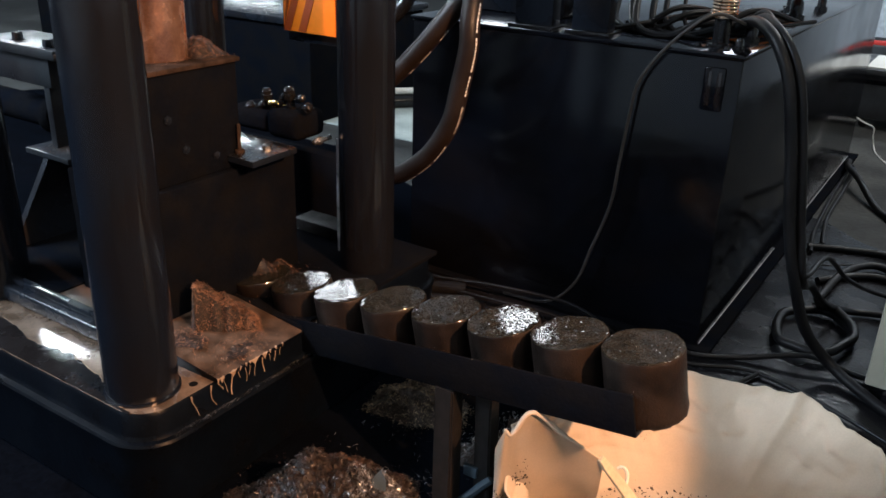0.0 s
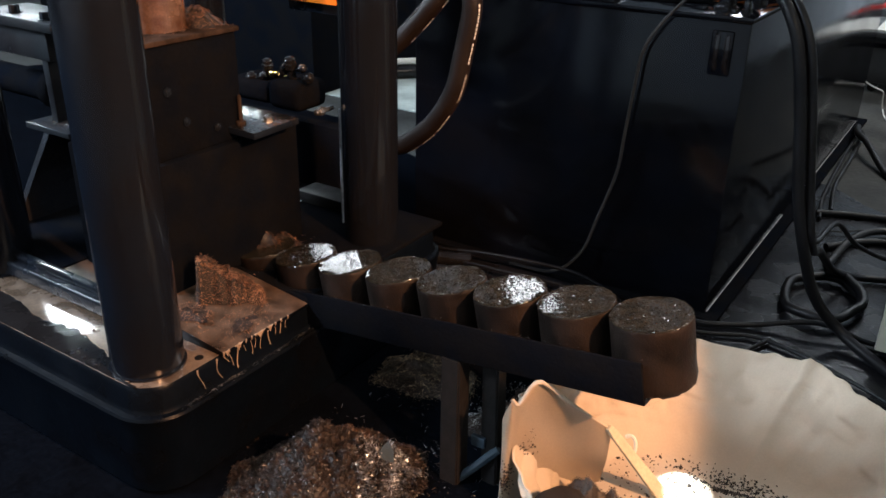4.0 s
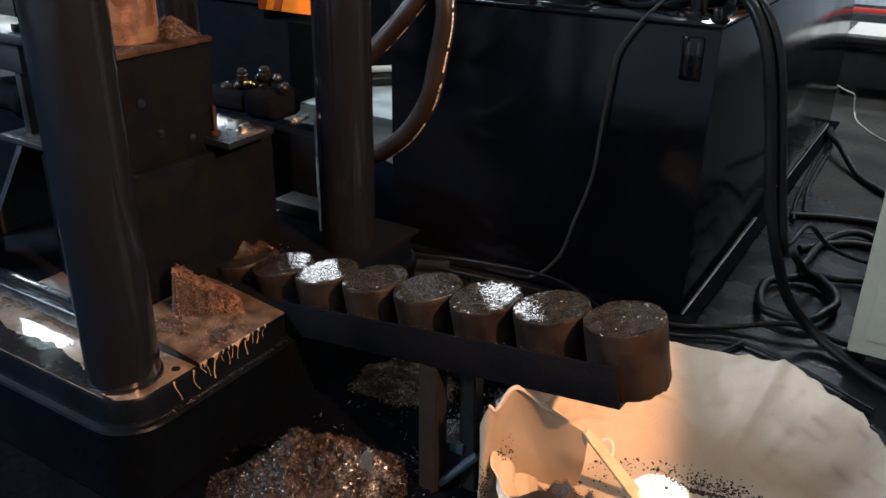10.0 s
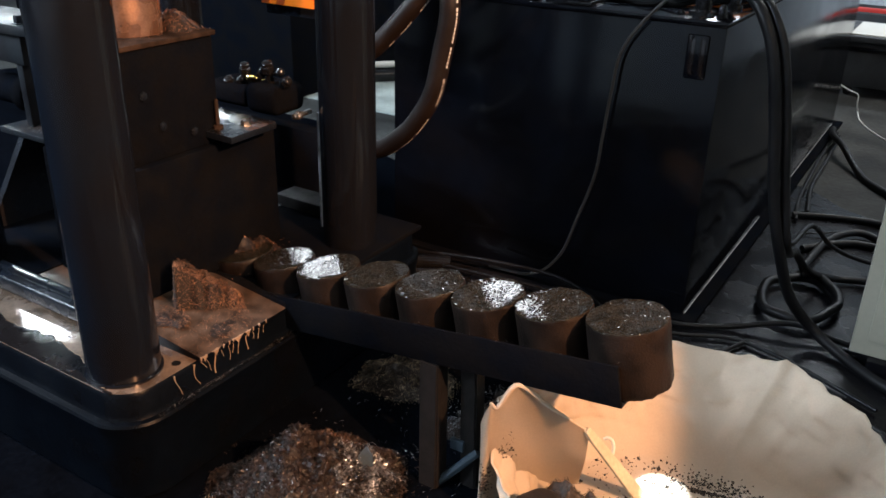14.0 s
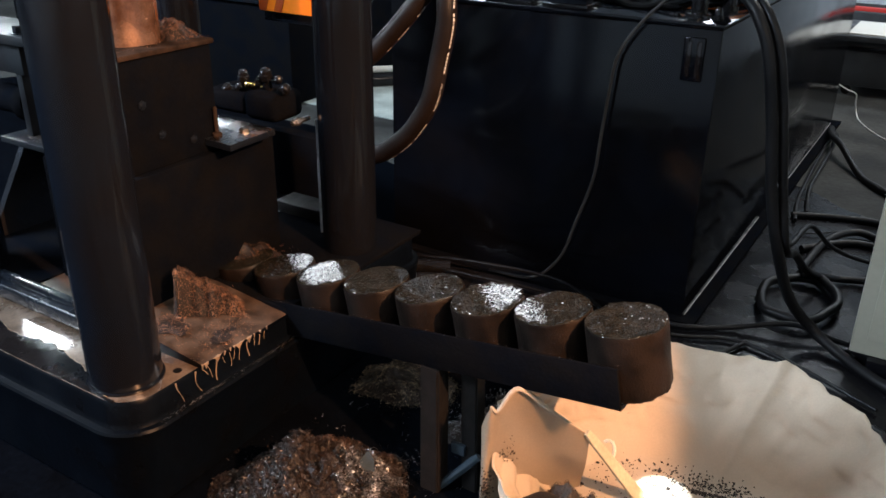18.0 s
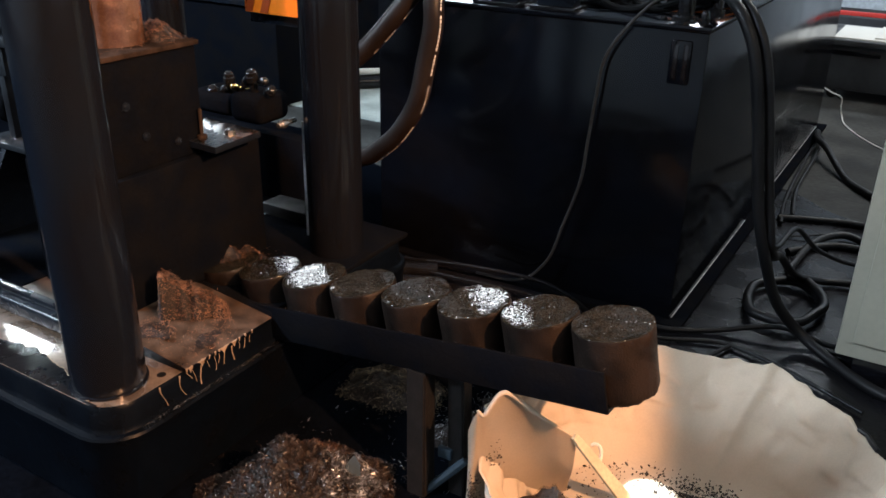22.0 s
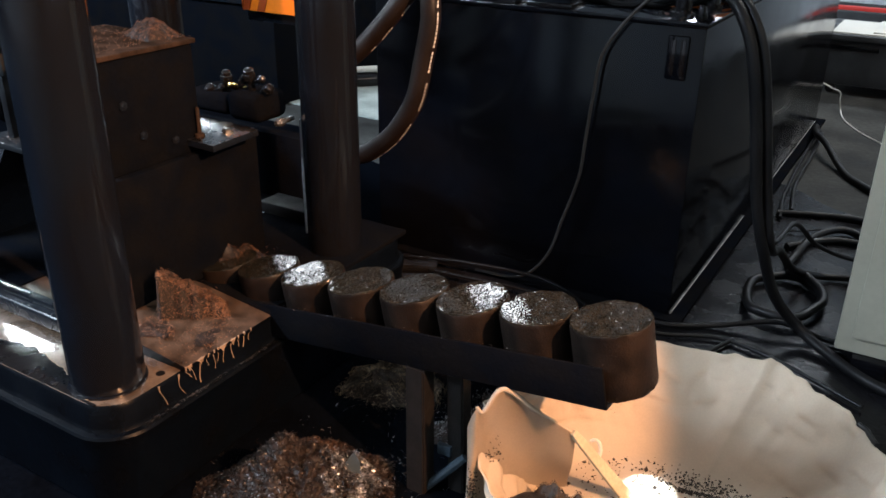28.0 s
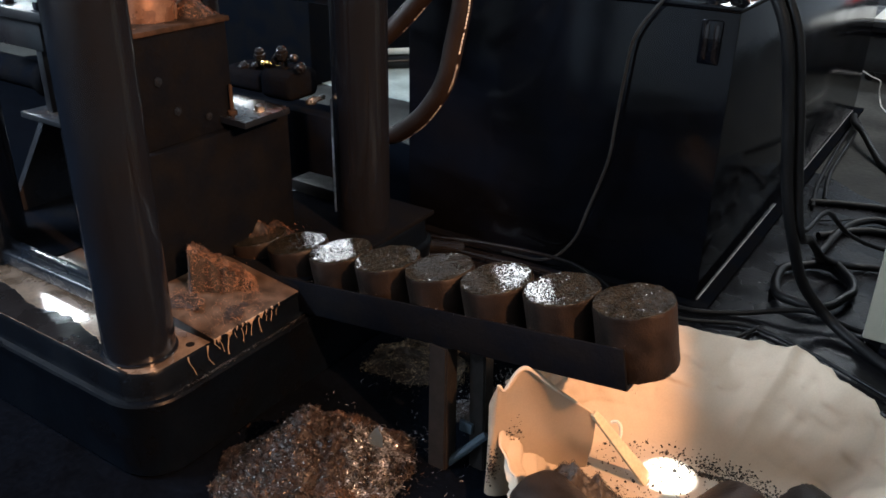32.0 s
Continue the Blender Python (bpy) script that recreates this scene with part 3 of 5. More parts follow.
for z, grow in ((0.183, -0.008), (0.192, -0.013), (0.232, -0.013), (0.239, -0.018)):
    rings.append([(x, y, z) for x, y in rounded_outline(BX0 - grow, BY0 - grow, BX1 + grow, BY1 + grow, 0.085 + grow, 12)])
bm = loft(bmesh.new(), rings)
bm.normal_update()
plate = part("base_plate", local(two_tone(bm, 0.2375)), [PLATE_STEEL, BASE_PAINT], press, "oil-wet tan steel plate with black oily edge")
bm = bmesh.new()
wedge = [(-1.75, 0.2395), (-1.137, 0.2395), (-1.137, 0.2475), (-1.141, 0.2497), (-1.34, 0.272), (-1.75, 0.272)]
loft(bm, [[(x, 0.944, z) for x, z in wedge], [(x, 1.19, z) for x, z in wedge]])
bm.normal_update()
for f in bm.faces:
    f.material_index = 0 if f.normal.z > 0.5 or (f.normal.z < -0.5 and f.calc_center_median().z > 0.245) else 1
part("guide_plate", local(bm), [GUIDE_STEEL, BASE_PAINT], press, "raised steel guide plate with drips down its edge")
# pale drips of oil emulsion on the plate's edge
for y, width, drop in ((0.885, 0.0022, 0.05), (0.93, 0.0024, 0.05), (0.948, 0.003, 0.032), (0.962, 0.0024, 0.045), (0.985, 0.0048, 0.056), (1.006, 0.002, 0.03), (1.024, 0.0022, 0.046), (1.034, 0.0024, 0.034),
                       (1.05, 0.0024, 0.044), (1.074, 0.0042, 0.048), (1.092, 0.002, 0.03), (1.108, 0.0028, 0.036), (1.125, 0.002, 0.03)):
    z0 = 0.2485 if y > 0.944 else 0.2375
    line = []
    for k in range(9):
        q = k / 8
        line.append(Vector(((-1.1368 if z0 - q * drop > 0.24 else -1.1425) + 0.0004, y + 0.0025 * math.sin(5 * q + y * 90) + 0.012 * (q * q if y < 0.97 else 0.0), z0 - q * drop)))
    part("drip", local(tube(bmesh.new(), line, lambda q, w=width: 0.75 * w * (0.35 + 0.9 * max(0.0, 1 - 3.2 * q)) * (1.25 if q > 0.95 else 1.0), 8)), DRIP, press)
for y, width in ((0.985, 0.022), (1.074, 0.018), (0.955, 0.014), (1.045, 0.03)):
    bm = bmesh.new()
    ring = [(y + width * (k / 8 - 0.5), 0.2478 - 0.013 * max(0.0, 1 - abs(k / 4 - 1)) ** 2) for k in range(9)]
    outer = [(-1.1352, a, b) for a, b in ring] + [(-1.1352, a, 0.2482) for a, b in ring[::-1]]
    loft(bm, [outer, [(-1.1372, a, b) for _, a, b in outer]])
    part("drip", local(bm), DRIP, press)
# a black oil film over the near left margin of the plate, with a ragged edge
edge = smooth_path([Vector((x, y, 0.0)) for x, y in ((-2.02, 0.86), (-1.8, 0.856), (-1.66, 0.846), (-1.57, 0.829), (-1.5, 0.838), (-1.458, 0.844), (-1.39, 0.832), (-1.325, 0.82), (-1.28, 0.8), (-1.245, 0.786), (-1.19, 0.778))], 10)
outline = [(p.x, max(p.y, 0.779) + 0.007 * noise.noise(Vector((p.x * 45, 3, 0))) + 0.004 * noise.noise(Vector((p.x * 130, 9, 0)))) for p in edge]
outline += [(-1.19 - 0.83 * k / 40, 0.774) for k in range(41)]
bm = loft(bmesh.new(), [[(x, max(y, 0.774), 0.2392) for x, y in outline], [(x, max(y, 0.774), 0.2412) for x, y in outline]])
film = part("oil_film", local(bm), OIL_FILM, press, "spilled black oil film with a ragged edge")
# thin tan tube draws the bright meniscus line round the film
rim = [Vector((x, max(y, 0.776) + 0.0004, 0.2405)) for x, y in outline[:-45]]
part("rim_highlight", tube(bmesh.new(), [v + Vector((1.6, -1.25, 0)) for v in rim], lambda q: 0.0007 + 0.0008 * q, 6), DRIP, film, "pale line in place of the highlight on the oil's edge")
rnd = random.Random(14)
for k in range(16):
    x, y, r = rnd.uniform(-1.4, -1.27), rnd.uniform(0.78, 0.805), rnd.uniform(0.002, 0.006)
    bm = bmesh.new()
    lathe(bm, [(r, 0.2411), (r * 0.8, 0.2424), (r * 0.3, 0.2428)], 12, Matrix.Translation((x, y, 0)) )
    part("oil_drop", local(bm), MACHINE_PAINT, press)
# thin black disc on the plate; the hole's dark is only its colour
bm = bmesh.new()
lathe(bm, [(0.009, 0.2392), (0.009, 0.2398)], 24, Matrix.Translation((-1.173, 0.915, 0)))
part("bolt_hole_disc", local(bm), OIL_FILM, press)
for cx, cy in ((-1.24, 0.849), (-1.24, 1.55), (-1.86, 0.935), (-1.86, 1.6)):
    bm = bmesh.new()
    lathe(bm, [(0.072, 0.239), (0.072, 0.243), (0.068, 0.244), (0.068, 2.2)], 72, Matrix.Translation((cx, cy, 0)))
    part("column", local(bm), COLUMN_STEEL, press)
bm = bmesh.new()
box(bm, (-2.1, 0.78, 2.0), (-1.1, 1.72, 2.3), 0.02)
part("crown", local(bm), MACHINE_PAINT, press)
# added near-black covers, no parts of the press; they hide the tan plate
part("rear_cover", local(boxed((-2.0, 1.302, 0.239), (-1.146, 1.735, 0.252), 0.003)), GRIME, press)
part("side_cover", local(boxed((-2.04, 0.953, 0.2395), (-1.668, 1.3, 0.276), 0.004)), GRIME, press)
part("rear_guide_cover", local(boxed((-1.75, 1.19, 0.2395), (-1.138, 1.30, 0.262), 0.003)), GRIME, press)
# the die: lower housing, upper housing with a worn ledge, the shelf with its bolt and pin
part("lower_housing", local(boxed((-1.66, 1.02, 0.264), (-1.365, 1.43, 0.56), 0.006)), GRIME, press)
part("upper_housing", local(boxed((-1.66, 1.035, 0.56), (-1.38, 1.275, 0.792), 0.005)), GRIME, press)
bm = boxed((-1.665, 1.03, 0.792), (-1.375, 1.283, 0.803), 0.003)
part("ledge_plate", local(bm), LEDGE, press, "worn steel ledge strewn with copper swarf")
bm = boxed((-1.60, 1.232, 0.575), (-1.303, 1.372, 0.59), 0.0015)
for v in bm.verts:
    v.co.z += 0.02 * (-1.31 - v.co.x) + 0.02 * (v.co.y - 1.2)
bm.normal_update()
part("shelf_plate", local(two_tone(bm, 0.58)), [DARK_MIRROR, MACHINE_PAINT], press, "bare steel shelf plate catching the light")
bolt(press, Vector((-1.345, 1.318, 0.592)) + inv.translation, 0.011, 0.011)
bm = bmesh.new()
lathe(bm, [(0.011, 0.589), (0.011, 0.596), (0.0045, 0.598), (0.0045, 0.652), (0.003, 0.655)], 24, Matrix.Translation((-1.372, 1.262, 0.003)))
part("guide_pin", local(bm), LEDGE, press)
for y, z in ((1.08, 0.70), (1.12, 0.63), (1.2, 0.60)):
    bolt(press, Vector((-1.379, y, z)) + inv.translation, 0.007, 0.004, m=pose(0, 0, 0, 0, 90, 0), material=MACHINE_PAINT)
# manifold with hydraulic fittings
bm = bmesh.new()
box(bm, (-1.62, 1.455, 0.575), (-1.475, 1.57, 0.628), 0.018, 4)
box(bm, (-1.48, 1.45, 0.57), (-1.375, 1.56, 0.64), 0.02, 4)
manifold = part("manifold", local(bm), GRIME, press, "oil-black valve manifold")
for x, z, r, lean, mat in ((-1.556, 0.622, 0.019, 35, FITTING), (-1.52, 0.634, 0.014, 60, FITTING), (-1.503, 0.662, 0.017, 10, FITTING), (-1.478, 0.645, 0.0115, 70, BRASS), (-1.45, 0.66, 0.013, 40, FITTING),
                           (-1.426, 0.676, 0.019, 15, FITTING), (-1.39, 0.672, 0.013, 75, FITTING), (-1.372, 0.65, 0.016, 60, FITTING), (-1.337, 0.577, 0.012, 90, BARE_STEEL)):
    r *= 0.86
    at = Matrix.Translation((x, 1.485, z)) @ pose(0, 0, 0, lean, 0, 35 + 40 * math.sin(90 * x))
    bm = bmesh.new()
    lathe(bm, [(r * 0.62, -0.045), (r * 0.62, -0.008), (r, -0.008), (r, 0.006), (r * 0.85, 0.008)], 6, at)
    lathe(bm, [(r * 0.78, 0.0075), (r * 0.78, 0.016), (r * 0.6, 0.019), (r * 0.3, 0.02)], 20, at)
    part("fitting", local(bm), mat, manifold)
# added pale rod draws the highlight along the column's left edge
bm = tube(bmesh.new(), [Vector((-1.354, 1.575, 0.56)), Vector((-1.355, 1.575, 0.42)), Vector((-1.356, 1.575, 0.252))], 0.0032, 8)
part("edge_glint_rod", local(bm), WELD_GLINT, press, "thin pale rod standing in for the column's edge highlight")
part("cover_block", local(boxed((-1.56, 1.62, 0.252), (-1.36, 1.70, 0.285), 0.004)), LEG_STEEL, press, "grey steel block on the rear cover")
# rear frame with the warning plate
part("rear_frame", local(boxed((-2.2, 1.79, 0.0), (-1.42, 1.84, 0.42), 0.004)), GRIME, press)
part("rear_post", local(boxed((-1.71, 1.79, 0.74), (-1.49, 1.84, 2.0), 0.004)), MACHINE_PAINT, press)
sign = part("warning_plate", local(boxed((-1.69, 1.752, 0.774), (-1.505, 1.756, 1.05), 0.001)), ORANGE_PAINT, press, "orange plate with dark slanting stripes")
sign.matrix_basis = pose(0, 0, 0)
for k in range(6):
    bm = bmesh.new()
    x0, z0 = -1.685 + 0.055 * k - 0.06, 0.776
    ring = []
    for dx, dz in ((0.0, 0.0), (0.026, 0.0), (0.026 + 0.1, 0.27), (0.1, 0.27)):
        ring.append((min(max(x0 + dx, -1.688), -1.507), z0 + dz))
    if ring[2][0] - ring[3][0] < 0.005:
        bm.free()
        continue
    loft(bm, [[(x, 1.7505, z) for x, z in ring], [(x, 1.7518, z) for x, z in ring]])
    part("stripe", local(bm), BROWN_PAINT, sign)
# feed side: table, webs, foot plate, gusset and the feed cylinder
part("feed_table", local(boxed((-2.24, 1.185, 0.735), (-1.91, 1.34, 0.76), 0.004)), FEED_STEEL, press)
part("feed_beam", local(boxed((-2.24, 1.20, 0.66), (-1.96, 1.23, 0.735), 0.003)), FEED_STEEL, press)
for x, y in ((-2.115, 1.225), (-1.965, 1.212)):
    bolt(press, Vector((x, y, 0.76)) + inv.translation, 0.013, 0.02, material=MACHINE_PAINT)
for x in (-1.99,):
    part("web_plate", local(boxed((x - 0.012, 1.205, 0.5), (x + 0.012, 1.42, 0.735), 0.002)), FEED_STEEL, press)
part("foot_plate", local(boxed((-2.06, 1.165, 0.485), (-1.88, 1.44, 0.5), 0.002)), FEED_STEEL, press)
bm = bmesh.new()
loft(bm, [[(-1.99, 1.17, 0.485), (-1.97, 1.17, 0.485), (-1.97, 1.02, 0.243), (-1.99, 1.02, 0.243)], [(-1.99, 1.42, 0.485), (-1.97, 1.42, 0.485), (-1.97, 1.42, 0.243), (-1.99, 1.42, 0.243)]])
part("gusset", local(bm), MACHINE_PAINT, press)
bm = bmesh.new()
lathe(bm, [(0.045, 0), (0.052, 0.01), (0.052, 0.03), (0.04, 0.034), (0.04, 0.9)], 40, Matrix.Translation((-2.06, 1.28, 0.56)) @ pose(0, 0, 0, 0, -90, 0))
part("feed_cylinder", local(bm), GRIME, press)
part("rail", local(boxed((-1.98, 0.905, 0.239), (-1.345, 0.95, 0.276), 0.008, 3)), MACHINE_PAINT, press)
part("rail_cap", local(boxed((-1.98, 0.924, 0.276), (-1.42, 0.945, 0.29), 0.004)), MACHINE_PAINT, press)
rnd = random.Random(9)
me = chip_mesh("stray_chips", 900, lambda r: (lambda k: (lambda x: (x, r.uniform(0.955, 1.12), 0.2505 - 0.11 * (x + 1.141)))(r.uniform(-1.33, -1.145)) if k < 0.3 else (r.uniform(-1.65, -1.4), r.uniform(1.03, 1.28), 0.805) if k < 0.9
               else (r.uniform(-2.05, -1.9), r.uniform(1.17, 1.3), 0.502))(r.random()), 0.0062, rnd)
me.materials.append(SWARF_LIT)
stray = new("stray_chips", me)
stray.parent = press
tagged(stray, "loose copper swarf chips", kind="stuff")
stray.matrix_local = inv
rnd = random.Random(61)
me = chip_mesh("rim_deposit", 700, lambda r: (-1.131 + r.gauss(0, 0.003), r.uniform(0.83, 1.42), 0.1845 + r.uniform(0, 0.0015)), 0.0035, rnd)
me.materials.append(PALE_CRUMB)
deposit = new("rim_deposit", me)
deposit.parent = press
deposit.matrix_local = inv
tagged(deposit, "pale metal dust along the rim of the base", kind="stuff")
# the ram slides in the die
bm = bmesh.new()
lathe(bm, [(0.066, 0.0), (0.07, 0.004), (0.07, 0.62), (0.0695, 0.622), (0.0695, 1.6)], 72)
ram = part("ram", bm, RAM_STEEL, press, "round steel ram, polished below and streaked brown above")
RAM_BASE = Vector((-1.493 + 1.6, 1.152 - 1.25, 0.0))

# heaps of swarf
heap("swarf_heap", (-1.277, 1.098, 0.254), 0.078, 0.04, 0.115, 5200, 0.0062, "wedge of packed copper-brown swarf on the guide plate", 3, SWARF_BED, SWARF_LIT, 46, shape=wedge_height)
heap("swarf_heap", (-1.19, 1.05, 0.2545), 0.055, 0.075, 0.004, 520, 0.0055, "thin scatter of copper swarf on the guide plate", 31, SWARF_BED, SWARF_LIT, 20)
heap("swarf_heap", (-1.29, 0.995, 0.266), 0.06, 0.045, 0.01, 650, 0.0055, "thin scatter of copper swarf on the guide plate", 33, SWARF_BED, SWARF_LIT, 0)
heap("swarf_heap", (-1.42, 1.32, 0.264), 0.12, 0.11, 0.085, 2600, 0.0065, "copper-brown swarf piled beside the die", 8, SWARF_BED, SWARF_LIT, 0)
heap("swarf_heap", (-1.452, 1.236, 0.803), 0.06, 0.042, 0.045, 1300, 0.006, "copper-brown swarf left round the ram", 5, SWARF_BED, SWARF_LIT, 10)
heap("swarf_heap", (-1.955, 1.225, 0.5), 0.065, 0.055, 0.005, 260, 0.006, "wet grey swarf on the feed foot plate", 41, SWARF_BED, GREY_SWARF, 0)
heap("swarf_heap", (-0.882, 0.959, 0.0), 0.2, 0.19, 0.178, 17000, 0.0125, "glinting copper-brown swarf heaped on the floor", 12, SWARF_BED, SWARF, 25, wet=3600, shape=cone_height)
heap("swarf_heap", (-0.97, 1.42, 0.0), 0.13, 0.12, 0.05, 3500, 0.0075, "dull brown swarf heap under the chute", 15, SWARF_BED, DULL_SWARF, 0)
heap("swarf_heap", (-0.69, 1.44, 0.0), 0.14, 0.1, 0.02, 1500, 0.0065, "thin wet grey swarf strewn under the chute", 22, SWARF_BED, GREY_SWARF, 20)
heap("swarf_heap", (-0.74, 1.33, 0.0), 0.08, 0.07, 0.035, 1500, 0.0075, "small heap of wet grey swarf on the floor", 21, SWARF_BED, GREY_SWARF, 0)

rnd = random.Random(77)
me = chip_mesh("floor_chips", 170, lambda r: (r.uniform(-1.08, -0.62), r.uniform(1.0, 1.6), 0.0045 + r.uniform(0, 0.003)), 0.012, rnd, 1.4)
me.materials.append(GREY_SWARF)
tagged(new("floor_chips", me), "single bright curls of swarf on the black floor", "swarf", kind="stuff")

# ---------------------------------------------------------------- oil tank and what stands on it
tank = thing("oil_tank", (-1.0, 3.1, 0), "large glossy black steel hydraulic oil tank", "tank")
inv = Matrix.Translation((1.0, -3.1, 0))
part("body", local(boxed((-1.487, 2.09, 0.012), (-0.516, 4.45, 0.79), 0.005)), BLACK_PAINT, tank)
part("lid", local(boxed((-1.495, 2.084, 0.79), (-0.512, 4.456, 0.803), 0.002)), BLACK_PAINT, tank)
part("skid_plate", local(boxed((-1.52, 2.06, 0.0), (-0.475, 4.475, 0.012), 0.002)), GRIME, tank)
bm = bmesh.new()
tube(bm, [Vector((-0.5135, 2.1, 0.0145)), Vector((-0.5135, 2.74, 0.0145)), Vector((-0.5135, 2.95, 0.0135))], 0.0013, 8)
part("weld_seam", local(bm), WELD_GLINT, tank, "bare weld seam along the foot, its glint in the colour")
bm = bmesh.new()
tube(bm, [Vector((-0.5135, 3.3, 0.0145)), Vector((-0.5135, 3.7, 0.0145)), Vector((-0.5135, 4.4, 0.0135))], 0.0013, 8)
part("weld_seam", local(bm), WELD_GLINT, tank, "bare weld seam along the foot, its glint in the colour")
# oil level gauge on the front
gauge = part("level_gauge", local(boxed((-0.606, 2.081, 0.66), (-0.552, 2.0915, 0.768), 0.005)), BLACK_PAINT, tank, "black oil level gauge with two glass slots")
for x in (-0.596, -0.571):
    part("gauge_glass", local(boxed((x, 2.079, 0.672), (x + 0.012, 2.0825, 0.758), 0.0015)), GAUGE, gauge, "brownish gauge glass")
# filler neck with a bright cap, near the front corner
bm = bmesh.new()
lathe(bm, [(0.034, 0.803), (0.034, 0.812), (0.021, 0.814), (0.021, 0.874)], 32, Matrix.Translation((-0.605, 2.18, 0)))
filler = part("filler_neck", local(bm), FITTING, tank, "black oil-wet filler neck")
bm = bmesh.new()
ribs = [(0.02, 0.874), (0.034, 0.876), (0.034, 0.886)]
for k in range(5):
    ribs += [(0.03, 0.888 + 0.008 * k), (0.033, 0.892 + 0.008 * k)]
lathe(bm, ribs + [(0.031, 0.932), (0.031, 1.02), (0.02, 1.03)], 36, Matrix.Translation((-0.605, 2.18, 0)))
part("ribbed_cap", local(bm), COPPER_NECK, filler, "shiny coppery ribbed cap")
for k in range(4):
    a = math.pi / 2 * k + 0.6
    bolt(tank, Vector((-0.605 + 0.055 * math.cos(a), 2.18 + 0.055 * math.sin(a), 0.803)) + inv.translation, 0.008, 0.01, material=FITTING)
for x, y, r, h in ((-0.55, 2.155, 0.01, 0.03), (-0.56, 2.3, 0.016, 0.05), (-0.60, 2.42, 0.02, 0.06), (-0.555, 2.5, 0.012, 0.04), (-0.57, 2.85, 0.02, 0.07), (-0.62, 3.05, 0.024, 0.08), (-0.56, 3.2, 0.015, 0.05)):
    bm = bmesh.new()
    lathe(bm, [(r * 1.4, 0.803), (r * 1.4, 0.803 + h * 0.3), (r, 0.803 + h * 0.32), (r, 0.803 + h * 0.8), (r * 0.6, 0.803 + h)], 12, Matrix.Translation((x, y, 0)))
    part("port_fitting", local(bm), FITTING, tank)

# pump unit: black pedestals under a motor
pump = thing("pump_unit", (-1.1, 2.45, 0.803), "black pump pedestal with an orange motor on the tank", "pump")
inv = Matrix.Translation((1.1, -2.45, -0.803))
for x0, x1, y0, y1 in ((-1.155, -1.04, 2.105, 2.155), (-0.985, -0.88, 2.11, 2.16)):
    part("pedestal", local(boxed((x0, y0, 0.803), (x1, y1, 1.15), 0.004)), MACHINE_PAINT, pump)
    part("foot", local(boxed((x0 - 0.012, y0 - 0.02, 0.803), (x1 + 0.012, y1 + 0.02, 0.815), 0.002)), FITTING, pump)
bm = bmesh.new()
lathe(bm, [(0.08, 0), (0.1, 0.01), (0.1, 0.4), (0.08, 0.42)], 40, Matrix.Translation((-0.75, 2.62, 1.0)) @ pose(0, 0, 0, 0, 90, 20))
part("motor", local(bm), ORANGE_PAINT, pump, "orange painted motor housing")
part("valve_block", local(boxed((-1.45, 2.34, 0.803), (-1.12, 2.6, 0.9), 0.01)), MACHINE_PAINT, pump)
part("motor_foot", local(boxed((-0.76, 2.52, 0.803), (-0.58, 2.74, 0.85), 0.004)), MACHINE_PAINT, pump)

# cable clutter across the tank lid
rnd = random.Random(31)
for k in range(9):
    x, y = -1.02 + 0.035 * k, 2.2 + rnd.uniform(-0.02, 0.08)
    pts = [(x - 0.16, y + 0.4, 0.83 + rnd.uniform(0, 0.1)), (x - 0.06, y + 0.2, 0.85 + rnd.uniform(0, 0.09)), (x, y + 0.04, 0.815 + rnd.uniform(0, 0.02)), (x + 0.1, y + 0.03, 0.813), (x + 0.2, y + rnd.uniform(0.05, 0.12), 0.83 + rnd.uniform(0, 0.05)), (x + 0.28, y + 0.3, 0.84)]
    tagged(part("cable", hose(pts, rnd.choice((0.006, 0.008, 0.01)), 8, 8), RUBBER), "thin black cable tangled on the tank lid", "cable", "cables on the tank lid")

# thick supply cables over the corner of the tank, down to the floor
for k, (dx, dy, floor_run) in enumerate((
        (0.0, 0.0, [(-0.255, 2.1, 0.14), (-0.19, 2.14, 0.05), (-0.11, 2.1, 0.02), (0.02, 2.0, 0.018), (0.2, 1.95, 0.018)]),
        (0.023, 0.016, [(-0.29, 2.3, 0.18), (-0.26, 2.45, 0.07), (-0.2, 2.56, 0.02), (-0.1, 2.6, 0.018), (0.1, 2.62, 0.018)]),
        (0.014, 0.045, [(-0.27, 2.35, 0.25), (-0.22, 2.55, 0.12), (-0.12, 2.72, 0.03), (0.05, 2.8, 0.018), (0.25, 2.8, 0.018)]))):
    pts = [(-0.62 + dx, 2.34 + dy, 0.83), (-0.54 + dx, 2.2 + dy, 0.87 + 0.01 * k), (-0.478 + dx, 2.09 + dy, 0.872), (-0.43 + dx, 2.05 + dy, 0.83), (-0.392 + dx, 2.035 + dy, 0.75),
           (-0.36 + dx, 2.03 + dy, 0.6), (-0.33 + dx, 2.03 + dy, 0.42), (-0.295 + dx * 0.6, 2.045 + dy * 1.5, 0.28)] + floor_run
    tagged(part("power_cable", hose(pts, (0.014, 0.011, 0.007)[k], 10, 14), RUBBER), "thick black rubber power cable hanging off the tank", "cable", "power cables")
